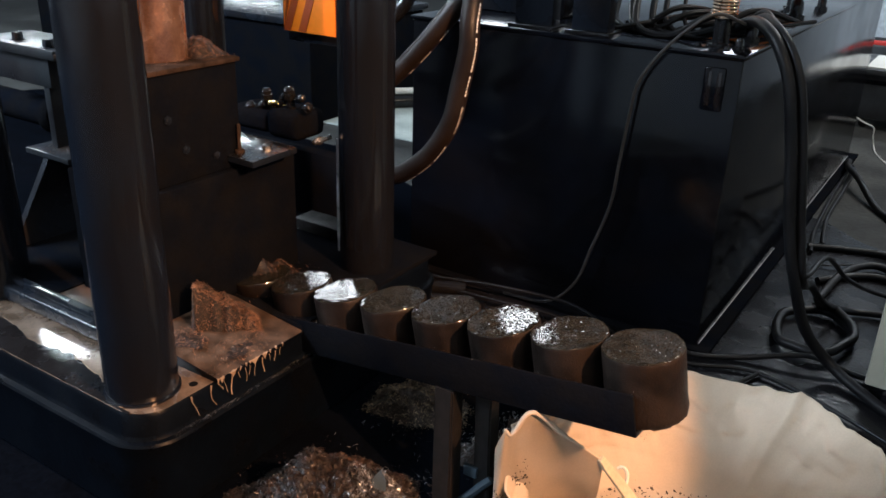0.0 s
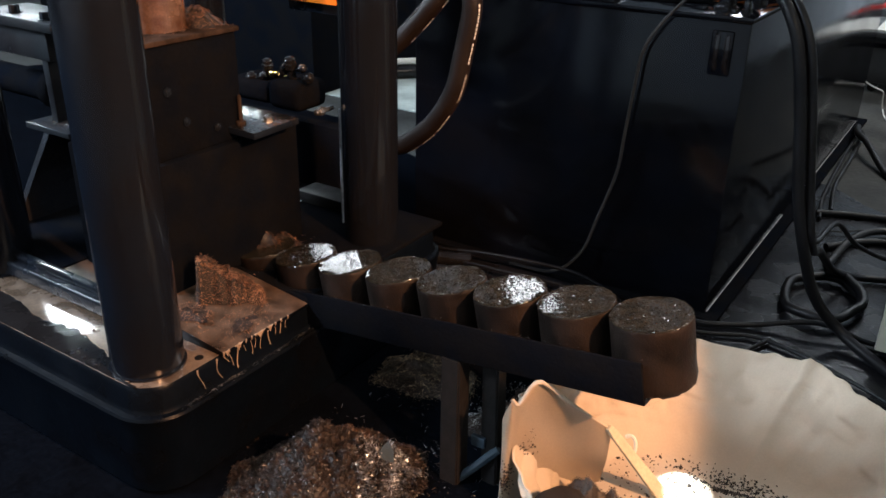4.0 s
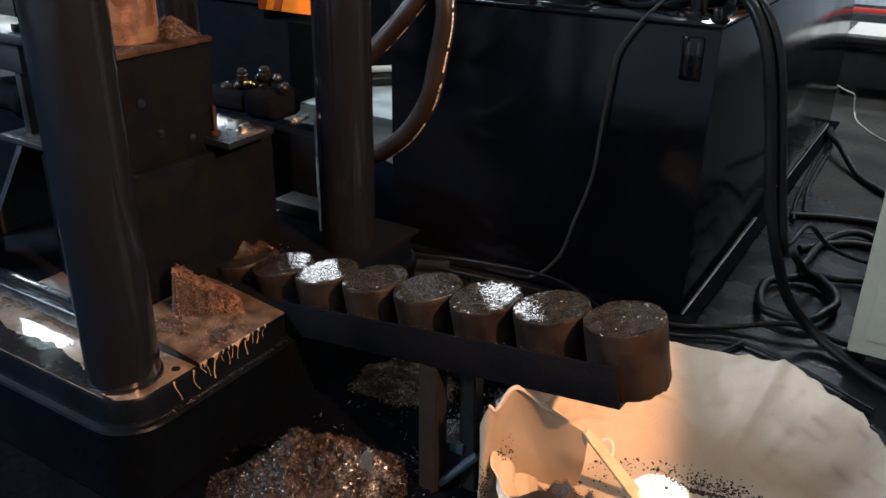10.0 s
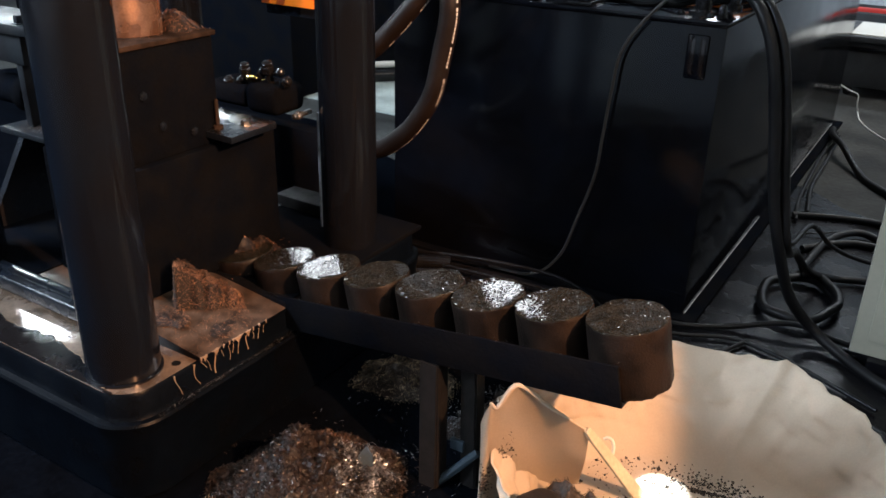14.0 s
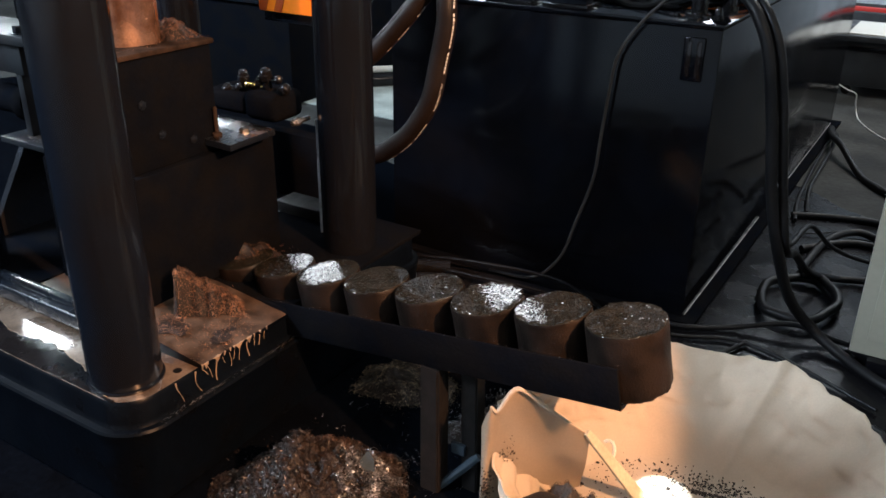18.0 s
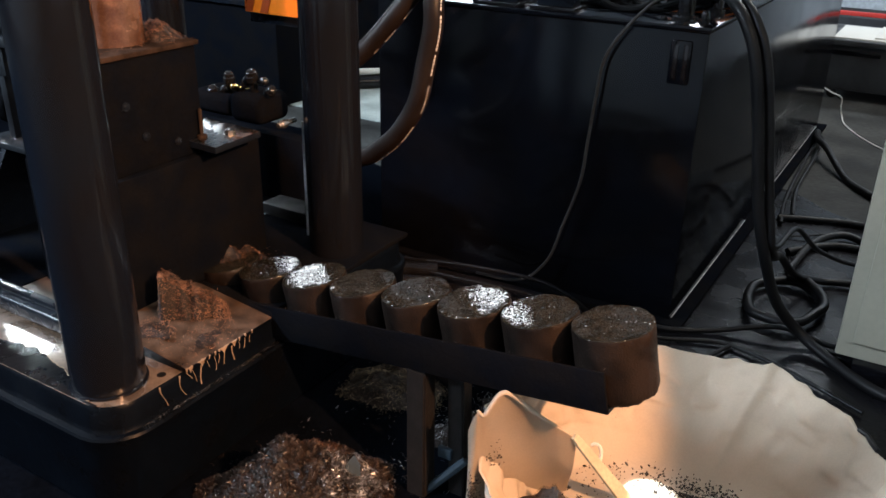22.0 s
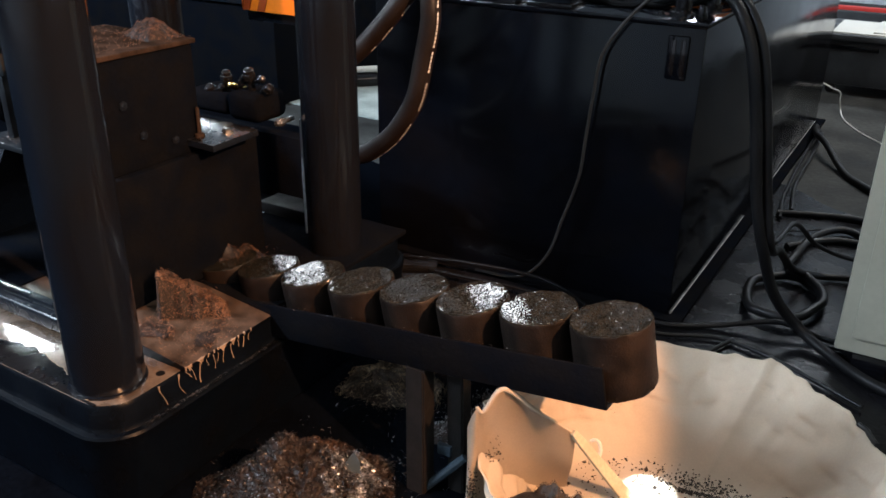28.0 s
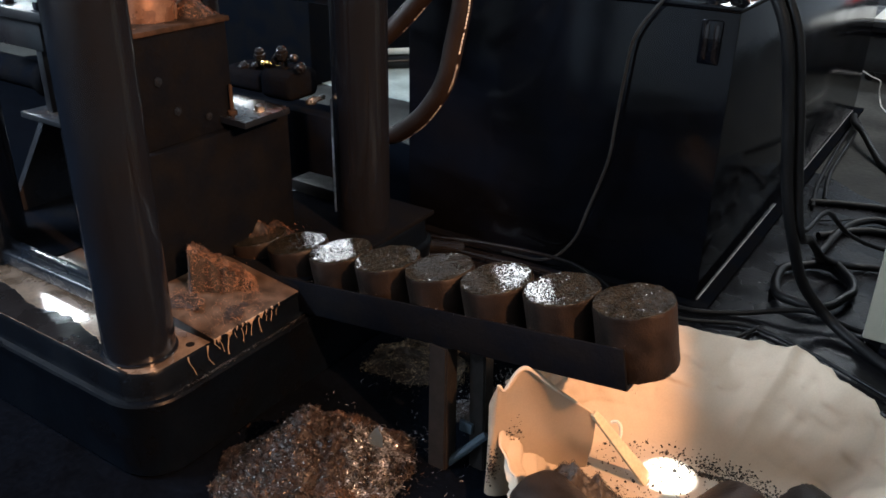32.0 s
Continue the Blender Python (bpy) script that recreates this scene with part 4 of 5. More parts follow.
# a coil of the same cable on the floor and loose runs round it
pts = []
for i in range(19):
    a = 2 * math.pi * i / 14
    r = 1 + 0.05 * math.sin(2.3 * i)
    pts.append((-0.265 + 0.1 * r * math.cos(a), 2.36 + 0.15 * r * math.sin(a), 0.016 + 0.016 * i / 14))
tagged(part("coiled_cable", hose(pts, 0.0135, 5, 12), RUBBER), "coil of thick black cable on the oily floor", "cable", "floor cables")
for pts, r in ((((-0.60, 2.03, 0.012), (-0.5, 2.035, 0.013), (-0.39, 2.1, 0.013), (-0.24, 2.16, 0.04), (-0.1, 2.18, 0.013), (0.1, 2.25, 0.013)), 0.0075),
               (((-1.35, 2.0, 0.02), (-1.13, 2.01, 0.05), (-0.89, 2.02, 0.06), (-0.75, 1.98, 0.05), (-0.64, 1.93, 0.03), (-0.5, 1.98, 0.012), (-0.36, 2.04, 0.012), (-0.2, 2.0, 0.012), (0.0, 1.9, 0.012)), 0.0055),
               (((-1.35, 1.95, 0.02), (-1.1, 1.96, 0.03), (-0.87, 1.98, 0.03), (-0.72, 1.93, 0.02), (-0.6, 1.86, 0.012), (-0.52, 1.8, 0.012), (-0.4, 1.9, 0.012), (-0.33, 2.05, 0.012)), 0.0055),
               (((-0.42, 3.05, 0.012), (-0.3, 3.1, 0.012), (-0.14, 3.13, 0.013), (0.1, 3.05, 0.013)), 0.012),
               (((-0.49, 4.3, 0.014), (-0.455, 4.05, 0.05), (-0.39, 3.87, 0.06), (-0.28, 3.65, 0.014), (-0.18, 3.5, 0.014), (0.0, 3.3, 0.014)), 0.014),
               (((-0.3, 2.6, 0.014), (-0.27, 2.85, 0.02), (-0.2, 2.98, 0.02), (-0.12, 2.95, 0.014), (-0.1, 2.8, 0.014), (-0.02, 2.6, 0.014)), 0.013),
               (((-0.33, 2.75, 0.014), (-0.24, 2.86, 0.014), (-0.15, 2.9, 0.014), (0.05, 2.88, 0.014)), 0.012),
               (((-0.465, 4.25, 0.012), (-0.46, 3.9, 0.02), (-0.448, 3.5, 0.012), (-0.43, 3.2, 0.012), (-0.4, 3.0, 0.012)), 0.007),
               (((-0.45, 4.2, 0.012), (-0.425, 3.8, 0.03), (-0.42, 3.4, 0.014), (-0.38, 3.1, 0.012)), 0.008),
               (((-0.36, 2.9, 0.008), (-0.3, 2.93, 0.012), (-0.22, 3.02, 0.008)), 0.003)):
    tagged(part("floor_cable", hose(pts, r, 10, 10), RUBBER), "black cable lying on the oily floor", "cable", "floor cables")
# thin grey cable down the tank's front
tagged(part("thin_cable", hose(((-0.55, 2.2, 0.86), (-0.595, 2.1, 0.892), (-0.64, 2.066, 0.866), (-0.709, 2.06, 0.794), (-0.762, 2.06, 0.708), (-0.777, 2.06, 0.605), (-0.788, 2.06, 0.485),
                                   (-0.799, 2.06, 0.37), (-0.84, 2.06, 0.23), (-0.88, 2.06, 0.11), (-0.96, 2.05, 0.03), (-1.1, 2.04, 0.02)), 0.0042, 8, 8), THIN_CABLE), "thin grey-brown cable down the tank's front", "cable")

# hydraulic hoses between the press and the tank
HOSE_PTS = ((-1.16, 1.98, 1.25), (-1.124, 1.86, 1.02), (-1.112, 1.8, 0.87), (-1.108, 1.79, 0.79), (-1.126, 1.785, 0.69), (-1.15, 1.785, 0.595), (-1.205, 1.79, 0.51), (-1.27, 1.8, 0.45), (-1.345, 1.81, 0.405), (-1.43, 1.8, 0.40))
HOSE_R = 0.0255
main_hose = part("hydraulic_hose", hose(HOSE_PTS, HOSE_R, 12, 20), HOSE_RUBBER)
tagged(main_hose, "thick brown-black hydraulic hose with white print", "hose", "hydraulic hoses")
second_hose = part("hydraulic_hose", hose(((-1.05, 2.0, 1.2), (-1.12, 1.88, 0.98), (-1.19, 1.82, 0.855), (-1.27, 1.8, 0.755), (-1.355, 1.79, 0.675), (-1.44, 1.78, 0.62)), HOSE_R, 12, 20), HOSE_RUBBER)
tagged(second_hose, "thick brown-black hydraulic hose with white print", "hose", "hydraulic hoses")
third_hose = part("hydraulic_hose", hose(((-1.3, 1.95, 1.1), (-1.33, 1.9, 0.95), (-1.36, 1.86, 0.86), (-1.43, 1.85, 0.80), (-1.5, 1.86, 0.76)), 0.02, 12, 16), FITTING)
tagged(third_hose, "glossy black hydraulic hose behind the column", "hose", "hydraulic hoses")
far_hose = ((-3.3, 3.42, 0.04), (-3.0, 3.62, 0.04), (-2.75, 3.84, 0.04), (-2.3, 4.36, 0.04))
tagged(part("fat_hose", hose(far_hose, 0.04, 10, 16), FITTING), "fat glossy black hose on the floor behind the press", "hose")
# the hose's bright top highlight, modelled as a thin white tube
tagged(part("hose_highlight", hose([(x, y, 0.098) for x, y, z in far_hose], 0.018, 10, 12), PALE_SHEET), "white tube along the fat black hose, standing in for its highlight", "pipe")
# added sheet: the lit stretch of floor is put into its pale colour
tagged(part("lit_floor_sheet", boxed((-3.3, 3.28, 0.0), (-1.75, 4.6, 0.006), 0.001), LIT_FLOOR, smooth=0), "pale green sheet in place of the brightly lit workshop floor", "sheet")


def on_hose(points, s0, side, u, v):
    """A point of the hose's skin: u metres along from s0, v metres round from the given side."""
    line = smooth_path(points, 12)
    left = s0 + u
    for a, b in zip(line, line[1:]):
        d = (b - a).length
        if left <= d:
            break
        left -= d
    way = (b - a).normalized()
    out = (side - way * side.dot(way)).normalized()
    round_ = way.cross(out)
    ang = v / HOSE_R
    return a + way * left + (out * math.cos(ang) + round_ * math.sin(ang)) * (HOSE_R + 0.0006)


def hose_print(points, parent, start, items, side):
    """White print along a hose: readable characters, and bars for the rest."""
    for start_at, text in items:
        bm = bmesh.new()
        if text.startswith("="):
            x = 0.0
            for ch in text[1:]:
                w = {"-": 0.0075, ".": 0.0035}[ch]
                for k in range(2):
                    a, b = x + w * k / 2, x + w * (k + 1) / 2
                    bm.faces.new([bm.verts.new(on_hose(points, start + start_at, side, u, v)) for u, v in ((a, -0.0024), (b, -0.0024), (b, 0.0024), (a, 0.0024))])
                x += w + 0.0025
        else:
            curve = bpy.data.curves.new("print", "FONT")
            curve.body, curve.size, curve.resolution_u = text, 0.009, 2
            holder = bpy.data.objects.new("print", curve)
            scene.collection.objects.link(holder)
            flat = bpy.data.meshes.new_from_object(holder.evaluated_get(bpy.context.evaluated_depsgraph_get()))
            bpy.data.objects.remove(holder)
            bm.from_mesh(flat)
            for v in bm.verts:
                v.co = on_hose(points, start + start_at, side, v.co.x * 1.15, v.co.y - 0.003)
        part("print", bm, WHITE_PRINT, parent, "white printed characters", smooth=0)


hose_print(HOSE_PTS, main_hose, 0.38, ((-0.06, "=--.-.---"), (0.02, "=---.--.-"), (0.1, "=--.-.----"), (0.19, "=---.--"), (0.27, "GB/T10544-2003"), (0.385, "=--.--.-"), (0.46, "=-.----"), (0.53, "=--.-")), Vector((0.95, -0.3, -0.4)))
hose_print(((-1.05, 2.0, 1.2), (-1.12, 1.88, 0.98), (-1.19, 1.82, 0.855), (-1.27, 1.8, 0.755), (-1.355, 1.79, 0.675), (-1.44, 1.78, 0.62)), second_hose, 0.44, ((0.0, "=--.-"), (0.07, "=---.-"), (0.14, "=--")), Vector((0.8, -0.15, -0.75)))

tagged(part("wire_offcut", hose(((-1.55, 1.6, 0.2552), (-1.54, 1.625, 0.2552), (-1.525, 1.645, 0.2552), (-1.54, 1.655, 0.2552), (-1.555, 1.64, 0.2552)), 0.003, 8, 8), CHROME), "short bent bright wire on the black cover", "wire")
# low pipes and fittings at the foot of the second column
for pts, r, mat in ((((-1.44, 1.86, 0.03), (-1.36, 1.9, 0.03), (-1.28, 1.94, 0.026), (-1.2, 1.98, 0.026)), 0.022, FITTING),
                    (((-1.45, 1.8, 0.02), (-1.34, 1.83, 0.02), (-1.25, 1.88, 0.02), (-1.16, 1.93, 0.02)), 0.016, FITTING)):
    tagged(part("low_pipe", hose(pts, r, 10, 14), mat), "wet black pipe at the foot of the press", "pipe", "low pipes")

# ---------------------------------------------------------------- far things
cabinet = thing("control_cabinet", (0.2, 2.3, 0), "cream painted steel control cabinet on black feet", "cabinet")
inv = Matrix.Translation((-0.2, -2.3, 0))
part("body", local(boxed((-0.095, 2.085, 0.045), (0.5, 2.5, 1.5), 0.006)), CREAM_PAINT, cabinet)
for x in (-0.05, 0.42):
    for y in (2.06, 2.42):
        part("foot", local(boxed((x, y, 0.0), (x + 0.08, y + 0.08, 0.045), 0.004)), BLACK_PAINT, cabinet)
part("door", local(boxed((-0.06, 2.077, 0.09), (0.47, 2.085, 1.46), 0.003)), CREAM_PAINT, cabinet)

cart = thing("low_cart", (-0.35, 5.35, 0), "low grey steel cart with pale sheets on top", "cart")
inv = Matrix.Translation((0.35, -5.35, 0))
part("body", local(boxed((-0.62, 5.1, 0.055), (0.25, 5.6, 0.3), 0.008)), CART_PAINT, cart)
part("top", local(boxed((-0.66, 5.06, 0.3), (0.3, 5.64, 0.33), 0.004)), CART_PAINT, cart)
# raised black strip; the slot's inner dark is put into its colour
part("slot_strip", local(boxed((-0.6, 5.094, 0.245), (-0.35, 5.1, 0.27), 0.001)), BLACK_PAINT, cart)
for x in (-0.56, 0.18):
    for y in (5.15, 5.52):
        bm = bmesh.new()
        lathe(bm, [(0.02, -0.012), (0.026, -0.01), (0.026, 0.01), (0.02, 0.012)], 20, Matrix.Translation((x, y, 0.026)) @ pose(0, 0, 0, 90, 0, 0))
        part("caster", local(bm), RUBBER, cart)
        part("caster_fork", local(boxed((x - 0.018, y - 0.018, 0.035), (x + 0.018, y + 0.018, 0.055), 0.002)), CART_PAINT, cart)
rnd = random.Random(3)
for k in range(4):
    bm = boxed((-0.6 + 0.2 * k, 5.1 + 0.03 * k, 0.33 + 0.009 * k), (-0.3 + 0.2 * k, 5.55, 0.339 + 0.009 * k), 0.001)
    tagged(part("pale_sheet", bm, PALE_SHEET), "pale paper sheet lying on the low cart", "sheet", "sheets on the cart")
tagged(part("red_bar", boxed((-1.6, 7.2, 0.17), (-0.2, 7.25, 0.2), 0.004), RED_PAINT), "long red painted steel bar at the far end", "bar")
part_block = part("bar_stand", boxed((-1.6, 7.26, 0.0), (-0.2, 7.5, 0.15), 0.004), CART_PAINT)
tagged(part_block, "grey steel stand behind the red bar", "stand")
tagged(part("white_wire", hose(((-0.56, 4.62, 0.17), (-0.5, 4.64, 0.135), (-0.455, 4.67, 0.11), (-0.45, 4.69, 0.06), (-0.44, 4.72, 0.004), (-0.4, 4.55, 0.004), (-0.3, 4.35, 0.004), (-0.15, 4.15, 0.004)), 0.0032, 8, 8), PALE_SHEET), "thin white wire bent to the floor", "wire")
# added block, no known machine; it keeps the gap by the column dark
skid = thing("dark_gap_block", (-2.2, 2.2, 0), "low black block added behind the press to darken the gap", "skid")
inv = Matrix.Translation((2.2, -2.2, 0))
part("bed", local(boxed((-2.75, 1.93, 0.0), (-1.80, 2.16, 0.3), 0.012)), NEAR_BLACK, skid)
part("deck", local(boxed((-2.77, 1.92, 0.3), (-1.79, 2.17, 0.315), 0.003)), NEAR_BLACK, skid)
second = thing("dark_machine", (-3.6, 3.6, 0), "low black machine bed standing behind the press", "machine")
inv = Matrix.Translation((3.6, -3.6, 0))
part("bed", local(boxed((-5.2, 3.2, 0.0), (-2.9, 4.2, 0.5), 0.015)), GRIME, second)
part("top_plate", local(boxed((-5.22, 3.17, 0.5), (-2.88, 4.22, 0.535), 0.005)), MACHINE_PAINT, second)
# added block; its pale colour stands in for the bright background there
tagged(part("pale_far_block", boxed((-6.9, 6.2, 0.0), (-6.15, 6.9, 0.5), 0.01), PALE_SHEET), "pale block added far back in place of a bright background", "crate")

# ---------------------------------------------------------------- bulk bag
BAG_C = Vector((-0.27, 1.30, 0.0))


def bag_point(a, v, inner):
    """A point of the bag's wall: a round, v from 0 (middle of the bottom) to 1 (rim)."""
    fold = 0.026 * math.sin(4 * a + 0.7) + 0.008 * math.sin(9 * a + 2.0) + 0.002 * math.sin(19 * a + 1.1)
    foot = 0.68 - 0.40 * max(0.0, math.sin(a)) ** 1.5
    if v < 0.4:
        k, z, f = foot * v / 0.4, 0.012, 0.0
    else:
        w = (v - 0.4) / 0.6
        k, z, f = foot + (1 - foot) * w ** 0.75, 0.012 + w, w
    rim = 0.215 + 0.025 * math.sin(2 * a - 0.4) + 0.006 * math.sin(7 * a) + sum(h * math.exp(-((a - c) / w_) ** 2) for c, h, w_ in ((2.6, 0.02, 0.22), (1.32, 0.012, 0.03), (0.98, -0.008, 0.05), (0.75, 0.008, 0.03), (3.2, -0.02, 0.15)))
    rim -= 0.034 * math.exp(-((a - 1.1) / 0.75) ** 2) + 0.012 * math.exp(-((a - 0.55) / 0.22) ** 2) + 0.026 * math.exp(-((a - 1.85) / 0.33) ** 2)
    low = min(max((a - 3.42) / 0.4, 0.0), 1.0)
    rim -= 0.13 * low * low * (3 - 2 * low) * min(max((6.1 - a) / 0.6, 0.0), 1.0)
    if f:
        z = 0.012 + f * (rim - 0.012)
    p = Vector((math.cos(a), math.sin(a), 0))
    crease = 0.05 * (0.25 - abs(noise.noise(Vector((3.1 * math.cos(a) + 7, 3.1 * math.sin(a), 6.2 * v))))) + noise.noise(Vector((4 * math.cos(a), 4 * math.sin(a), 3 * v))) * 0.03 + noise.noise(Vector((13 * math.cos(a), 13 * math.sin(a), 9 * v))) * 0.018 + noise.noise(Vector((26 * math.cos(a), 26 * math.sin(a), 24 * v))) * 0.006
    for c0, c1, depth, wide in ((0.62, 0.12, 0.035, 0.022), (0.74, -0.09, 0.02, 0.03), (0.54, 0.03, 0.025, 0.018), (0.85, 0.2, 0.015, 0.025)):
        crease += depth * math.exp(-((v - c0 - c1 * (a - 1.2) - 0.02 * math.sin(5 * a)) / wide) ** 2) * (0.6 + 0.4 * math.sin(3.3 * a + 20 * c0))
    pleat = abs(noise.noise(Vector((2.6 * a + 1.3 * v, 4.4 * v - 0.8 * a, 5.0)))) - 0.2
    r = k * (1 + (fold + crease * (1 + 1.2 * math.sin(math.pi * f)) - 0.16 * pleat * math.sin(math.pi * f)) * 1.2 * f)
    off = -0.004 if inner else 0.0
    return BAG_C + Vector((p.x * (0.345 * r + off), p.y * (0.37 * r + off), z + (0.003 if inner and not f else 0.0)))


bulk_bag = thing("bulk_bag", BAG_C, "open white woven bulk bag with creased sides, catching briquettes", "bag")
inv = Matrix.Translation(-BAG_C)
LEVELS = [0.02, 0.15, 0.28, 0.38] + [0.4 + 0.6 * k / 40 for k in range(41)]
rings = [[bag_point(2 * math.pi * i / 220, v, False) for i in range(220)] for v in LEVELS] + [[bag_point(2 * math.pi * i / 220, v, True) for i in range(220)] for v in LEVELS[::-1]]
part("bag_wall", local(loft(bmesh.new(), rings)), BAG_MAT, bulk_bag, "creased off-white woven fabric", smooth=70)
# rolled hem over the back left of the rim
hem = [bag_point(a / 100, 1.0, False) + Vector((0, 0, -0.004 + 0.006 * math.sin(a * 0.31))) for a in range(215, 300, 4)]
part("rolled_hem", local(tube(bmesh.new(), hem, lambda k: 0.004 + 0.014 * math.sin(math.pi * k), 10)), BAG_MAT, bulk_bag)
# the near left side is folded inwards into a stiff flap with a hem along its top
FLAP = [Vector(p) for p in ((-0.632, 1.182, 0.145), (-0.608, 1.124, 0.204), (-0.586, 1.114, 0.259), (-0.573, 1.119, 0.253), (-0.548, 1.145, 0.295), (-0.493, 1.175, 0.249), (-0.436, 1.224, 0.190))]
FLAP_FOOT = [Vector(p) for p in ((-0.625, 1.175, 0.016), (-0.606, 1.12, 0.016), (-0.594, 1.10, 0.016), (-0.575, 1.11, 0.016), (-0.55, 1.14, 0.016), (-0.52, 1.235, 0.016), (-0.468, 1.281, 0.016))]
tops, feet = smooth_path(FLAP, 9), smooth_path(FLAP_FOOT, 9)
bm = bmesh.new()
grid = []
for i, (a, b) in enumerate(zip(tops, feet)):
    row = []
    for j in range(17):
        q, s = j / 16, i / len(tops)
        bulge = 0.014 * math.sin(math.pi * q) * math.sin(2.2 * math.pi * s + 0.6) + 0.008 * noise.noise(Vector((s * 5, q * 3, 4))) + 0.004 * math.exp(-((s - 0.3 - 0.2 * q) / 0.1) ** 2) * q
        row.append(bm.verts.new(a.lerp(b, q) + Vector((0.5, -0.75, 0.3)) * bulge))
    grid.append(row)
for r0, r1 in zip(grid, grid[1:]):
    for j in range(16):
        bm.faces.new((r0[j], r1[j], r1[j + 1], r0[j + 1]))
flap_points = [[v.co + Vector((0.0006, -0.002, 0.0012)) for v in row] for row in grid]
bmesh.ops.solidify(bm, geom=bm.faces[:], thickness=0.002)
part("folded_flap", local(bm), BAG_MAT, bulk_bag, "side of the bag folded inwards", smooth=70)
hem = [p + Vector((0, 0, 0.001)) for p in tops[len(tops) // 3:]]
part("rolled_hem", local(tube(bmesh.new(), hem, lambda k: 0.002 + 0.003 * math.sin(math.pi * k), 10)), BAG_MAT, bulk_bag)
loop = [Vector((-0.417 + 0.014 * math.cos(a), 1.275 + 0.01 * math.sin(a), 0.128 + 0.02 * math.sin(a))) for a in [0.4 * k - 0.9 for k in range(9)]]
part("strap_loop", local(tube(bmesh.new(), loop, 0.0035, 8)), STRAP, bulk_bag)

# a dark stiff cord lying along the right side of the rim
cord = [bag_point(a / 100, 1.0, False) + Vector((0.0, 0.0, 0.004)) for a in range(46, 68, 2)]
part("rim_cord", local(tube(bmesh.new(), cord, 0.005, 8)), RUBBER, bulk_bag, "dark cord along the rim")

# a lath leaning inside the bag
lath = bmesh.new()
a, b = Vector((-0.44, 1.218, 0.2)), Vector((-0.35, 1.308, 0.022))
way = (b - a).normalized()
side = way.cross(Vector((0.2, -0.5, 0.85))).normalized()
up = side.cross(way)
loft(lath, [[p + side * w * u + up * 0.004 * v for u, v in ((-1, -1), (1, -1), (1, 1), (-1, 1))] for p, w in ((a, 0.006), (a.lerp(b, 0.1), 0.0085), (a.lerp(b, 0.5), 0.011), (b, 0.0145))])
bmesh.ops.bevel(lath, geom=lath.edges[:], offset=0.001, segments=1, affect="EDGES")
tagged(part("pale_lath", lath, LATH), "pale narrow wooden lath leaning inside the bag", "lath")

# what lies in the bag
rnd = random.Random(44)


def bag_floor(r):
    a, k = r.uniform(0, 6.28), r.random() ** 0.5 * 0.68
    return BAG_C.x + 0.345 * k * math.cos(a), BAG_C.y + 0.37 * k * math.sin(a), 0.0165


verts, faces = [], []
for n in range(2400):
    if n < 1150:
        p = Vector(bag_floor(rnd))
        s = rnd.uniform(0.0008, 0.0032) if rnd.random() < 0.93 else rnd.uniform(0.004, 0.008)
    elif n < 2050:
        a, v = 1.1 + rnd.gauss(0, 0.55), 0.4 + rnd.gauss(0.0, 0.025)
        p, s = bag_point(a, min(max(v, 0.3), 0.5), True) + Vector((0, 0, 0.001)), rnd.uniform(0.001, 0.0045)
    else:
        k, q = (0.4, 0.74) if rnd.random() < 0.7 else (0.6, 0.55)
        row = flap_points[int(min(max(k + rnd.gauss(0, 0.04), 0), 0.99) * len(flap_points))]
        p = row[int(min(max(q + rnd.gauss(0, 0.07), 0), 0.99) * 16)] + Vector((rnd.gauss(0, 0.004), 0, rnd.gauss(0, 0.004)))
        s = rnd.uniform(0.0008, 0.003)
    b = len(verts)
    q = Euler((rnd.uniform(0, 6), rnd.uniform(0, 6), rnd.uniform(0, 6))).to_matrix()
    for c in ((1, 0, 0), (-1, 0, 0), (0, 0.8, 0), (0, -0.8, 0), (0, 0, 0.55), (0, 0, -0.55)):
        verts.append(p + q @ (Vector(c) * s * rnd.uniform(0.6, 1.2)))
    faces += [(b + i, b + j, b + k) for i in (0, 1) for j in (2, 3) for k in (4, 5)]
me = bpy.data.meshes.new("swarf_crumbs")
me.from_pydata(verts, [], faces)
me.materials.append(CRUMBS)
tagged(new("swarf_crumbs", me), "dark crumbs of swarf strewn in the bag", "crumbs", kind="stuff")
for x, y, rx, rz, k in ((-0.42, 1.04, 78, 55, 1), (-0.26, 1.0, 0, 50, 2)):
    ob = briquette(k, "briquettes in the bag")
    lift = 0.016 if rx == 0 else 0.016 + BRIQ_D / 2
    ob.matrix_world = pose(x, y, lift, 0, 0, rz) @ pose(0, 0, 0, rx, 0, 0) @ Matrix.Translation((0, 0, 0 if rx == 0 else -BRIQ_H / 2))
heap("swarf_heap", (-0.44, 1.185, 0.014), 0.085, 0.06, 0.1, 1500, 0.007, "dark broken briquette rubble in the bag", 27, CRUMBS, CRUMBS, 25)
heap("swarf_heap", (-0.32, 1.2, 0.014), 0.09, 0.05, 0.05, 1100, 0.007, "dark broken briquette rubble in the bag", 29, CRUMBS, CRUMBS, 0)
bm = bmesh.new()
loft(bm, [[(-0.022, k, 0.0), (0.02, k, 0.0), (0.016, k, 0.022), (0.002, k, 0.04), (-0.006, k, 0.03)] for k in (-0.0012, 0.0012)])
bm.transform(pose(-0.83, 1.055, 0.052, -25, 8, 30))
tagged(part("foil_scrap", bm, FOIL), "pale grey metal offcut on the swarf heap", "offcut")


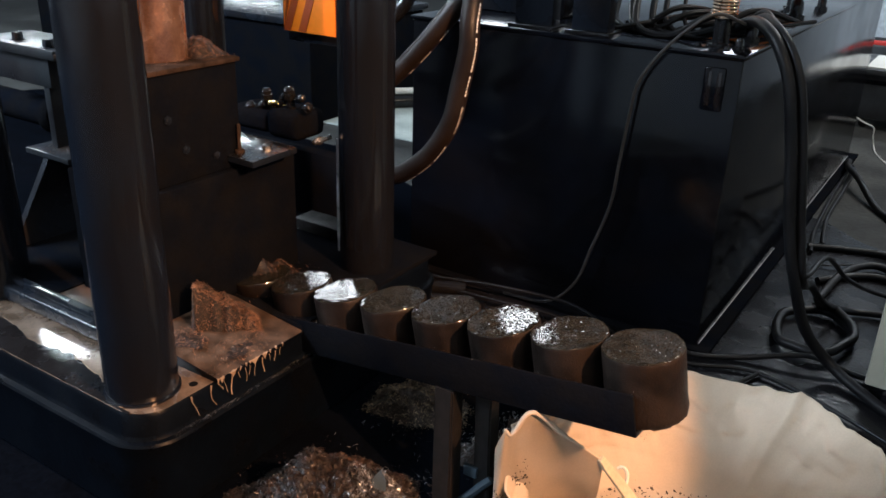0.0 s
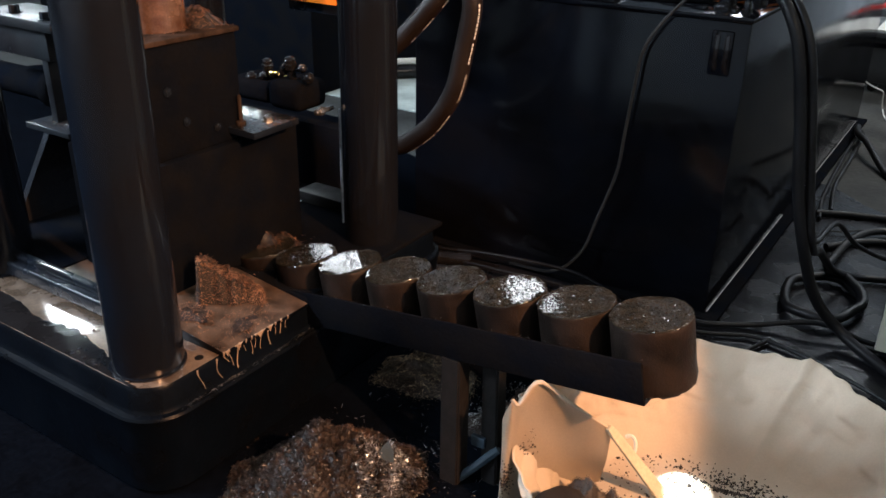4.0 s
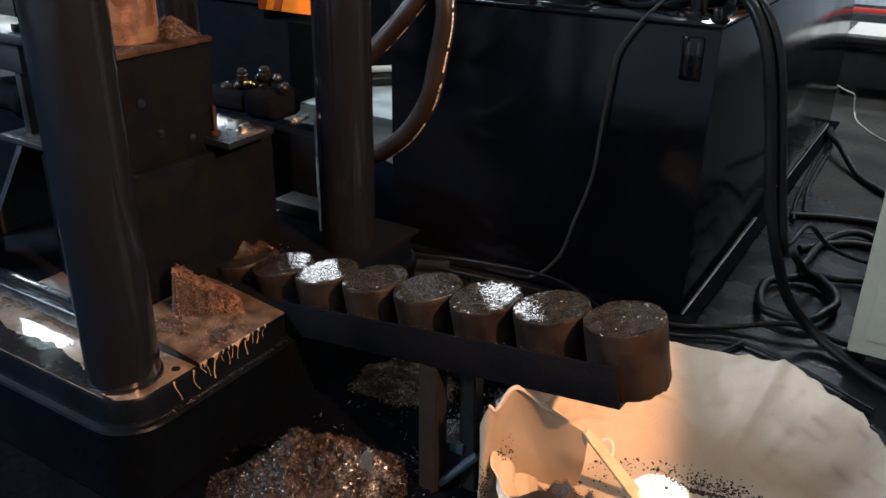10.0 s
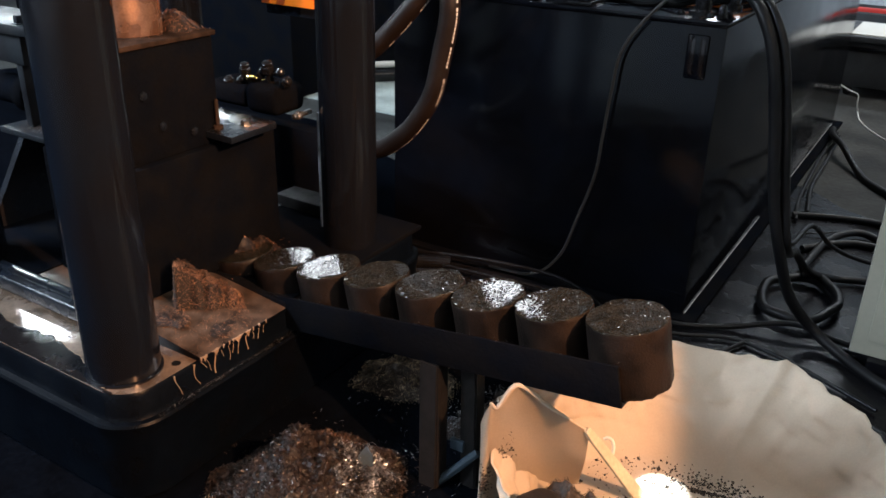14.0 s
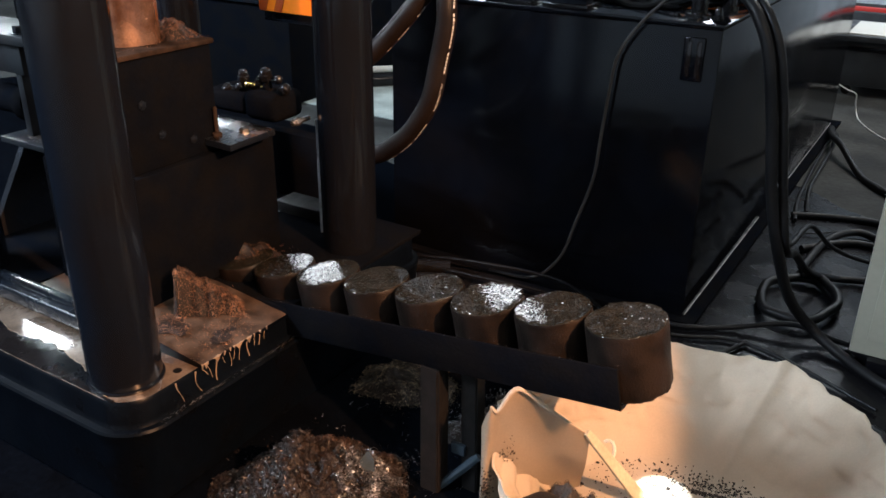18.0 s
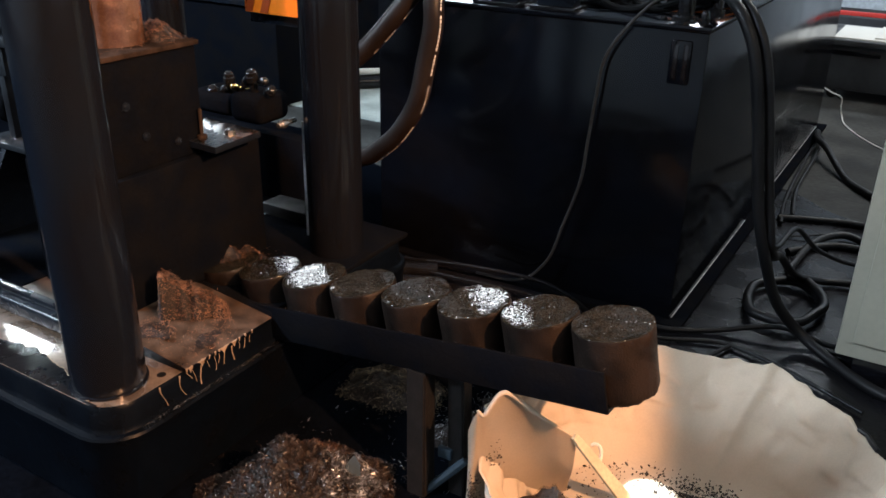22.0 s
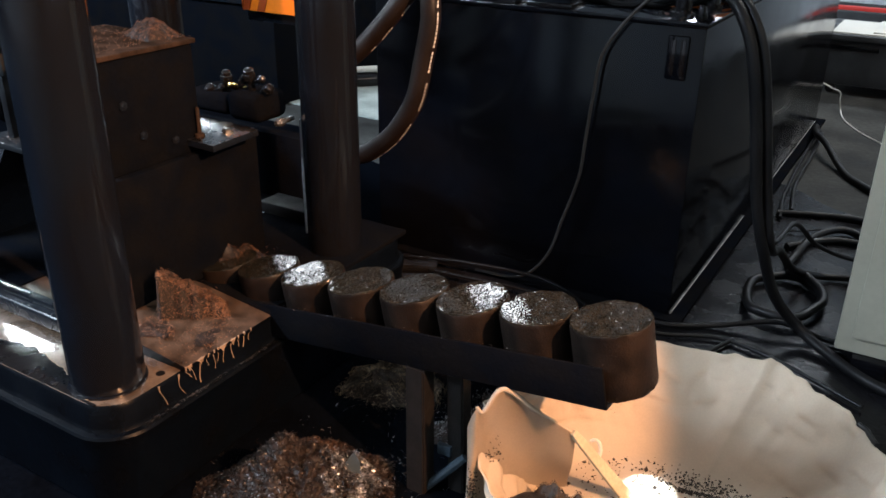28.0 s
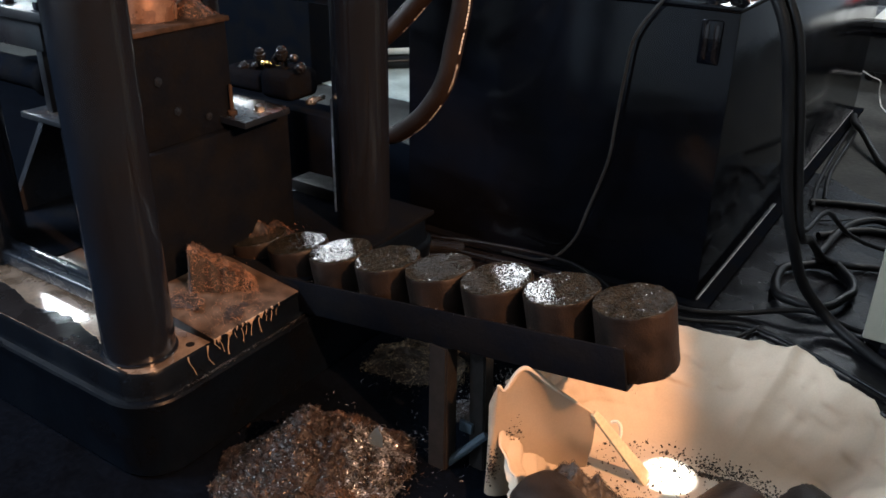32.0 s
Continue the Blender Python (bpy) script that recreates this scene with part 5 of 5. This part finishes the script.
def motions():
    # each stroke pushes the row on by one briquette; the front one tips over the end and drops into the bag
    push = ((0.0, 0.0), (8.6, 0.0), (8.7, 0.42), (8.8, 0.82), (8.9, 1.0), (27.05, 1.0), (27.15, 1.42), (27.25, 1.82), (27.35, 2.0), (32.0, 2.0))
    for i, ob in enumerate(BRIQUETTES):
        start = i
        if i == 0:
            end = pose(-0.035, 1.26, 0.086, 88, 30, 60) @ Matrix.Translation((0, 0, -BRIQ_H / 2))
            rows = [(0.0, on_chute(0, 0)), (8.6, on_chute(0, 0)), (8.7, CHUTE_FRAME @ pose(0.065, 0, 0.002, 0, 14, 0)), (8.8, pose(-0.277, 1.335, 0.285, 28, 62, -4) @ Matrix.Translation((0, 0, -BRIQ_H / 2))),
                    (8.9, pose(-0.23, 1.36, 0.13, 60, 95, 10) @ Matrix.Translation((0, 0, -BRIQ_H / 2))), (9.0, pose(-0.165, 1.325, 0.09, 75, 60, 30) @ Matrix.Translation((0, 0, -BRIQ_H / 2))),
                    (9.1, pose(-0.157, 1.365, 0.09, 80, 40, 45) @ Matrix.Translation((0, 0, -BRIQ_H / 2))), (9.3, pose(-0.155, 1.338, 0.088, 86, 32, 55) @ Matrix.Translation((0, 0, -BRIQ_H / 2))),
                    (9.4, pose(-0.105, 1.285, 0.087, 87, 31, 58) @ Matrix.Translation((0, 0, -BRIQ_H / 2))), (9.6, end), (32.0, end)]
        elif i == 1:
            end = pose(-0.17, 1.185, 0.086, 85, 40, -20) @ Matrix.Translation((0, 0, -BRIQ_H / 2))
            rows = [(t, on_chute(1 - k, 1)) for t, k in push[:6]]
            rows += [(27.15, CHUTE_FRAME @ pose(0.065, 0, 0.002, 0, 14, 43)), (27.25, pose(-0.28, 1.32, 0.30, 22, 60, 35) @ Matrix.Translation((0, 0, -BRIQ_H / 2))),
                     (27.4, pose(-0.24, 1.35, 0.14, 50, 95, 20) @ Matrix.Translation((0, 0, -BRIQ_H / 2))), (27.5, pose(-0.232, 1.335, 0.095, 70, 75, 0) @ Matrix.Translation((0, 0, -BRIQ_H / 2))),
                     (27.7, end), (32.0, end)]
        else:
            rows = [(t, on_chute(i - k, i)) for t, k in push]
        walk(ob, rows)
    # the ram: down in the die while pressing, up clear of it while the row is pushed
    heights = ((0.0, 0.36), (0.6, 0.36), (1.6, 0.22), (7.0, 0.22), (7.4, 0.5), (8.0, 1.25), (9.4, 1.25), (9.8, 0.8), (10.6, 0.55), (11.2, 0.5), (17.4, 0.5), (18.6, 0.36), (19.6, 0.22), (25.6, 0.22), (26.0, 0.5), (26.6, 1.25),
               (28.1, 1.25), (28.5, 0.8), (29.3, 0.55), (29.9, 0.5), (32.0, 0.5))
    walk(ram, [(t, Matrix.Translation(RAM_BASE + Vector((0, 0, z)))) for t, z in heights])


motions()
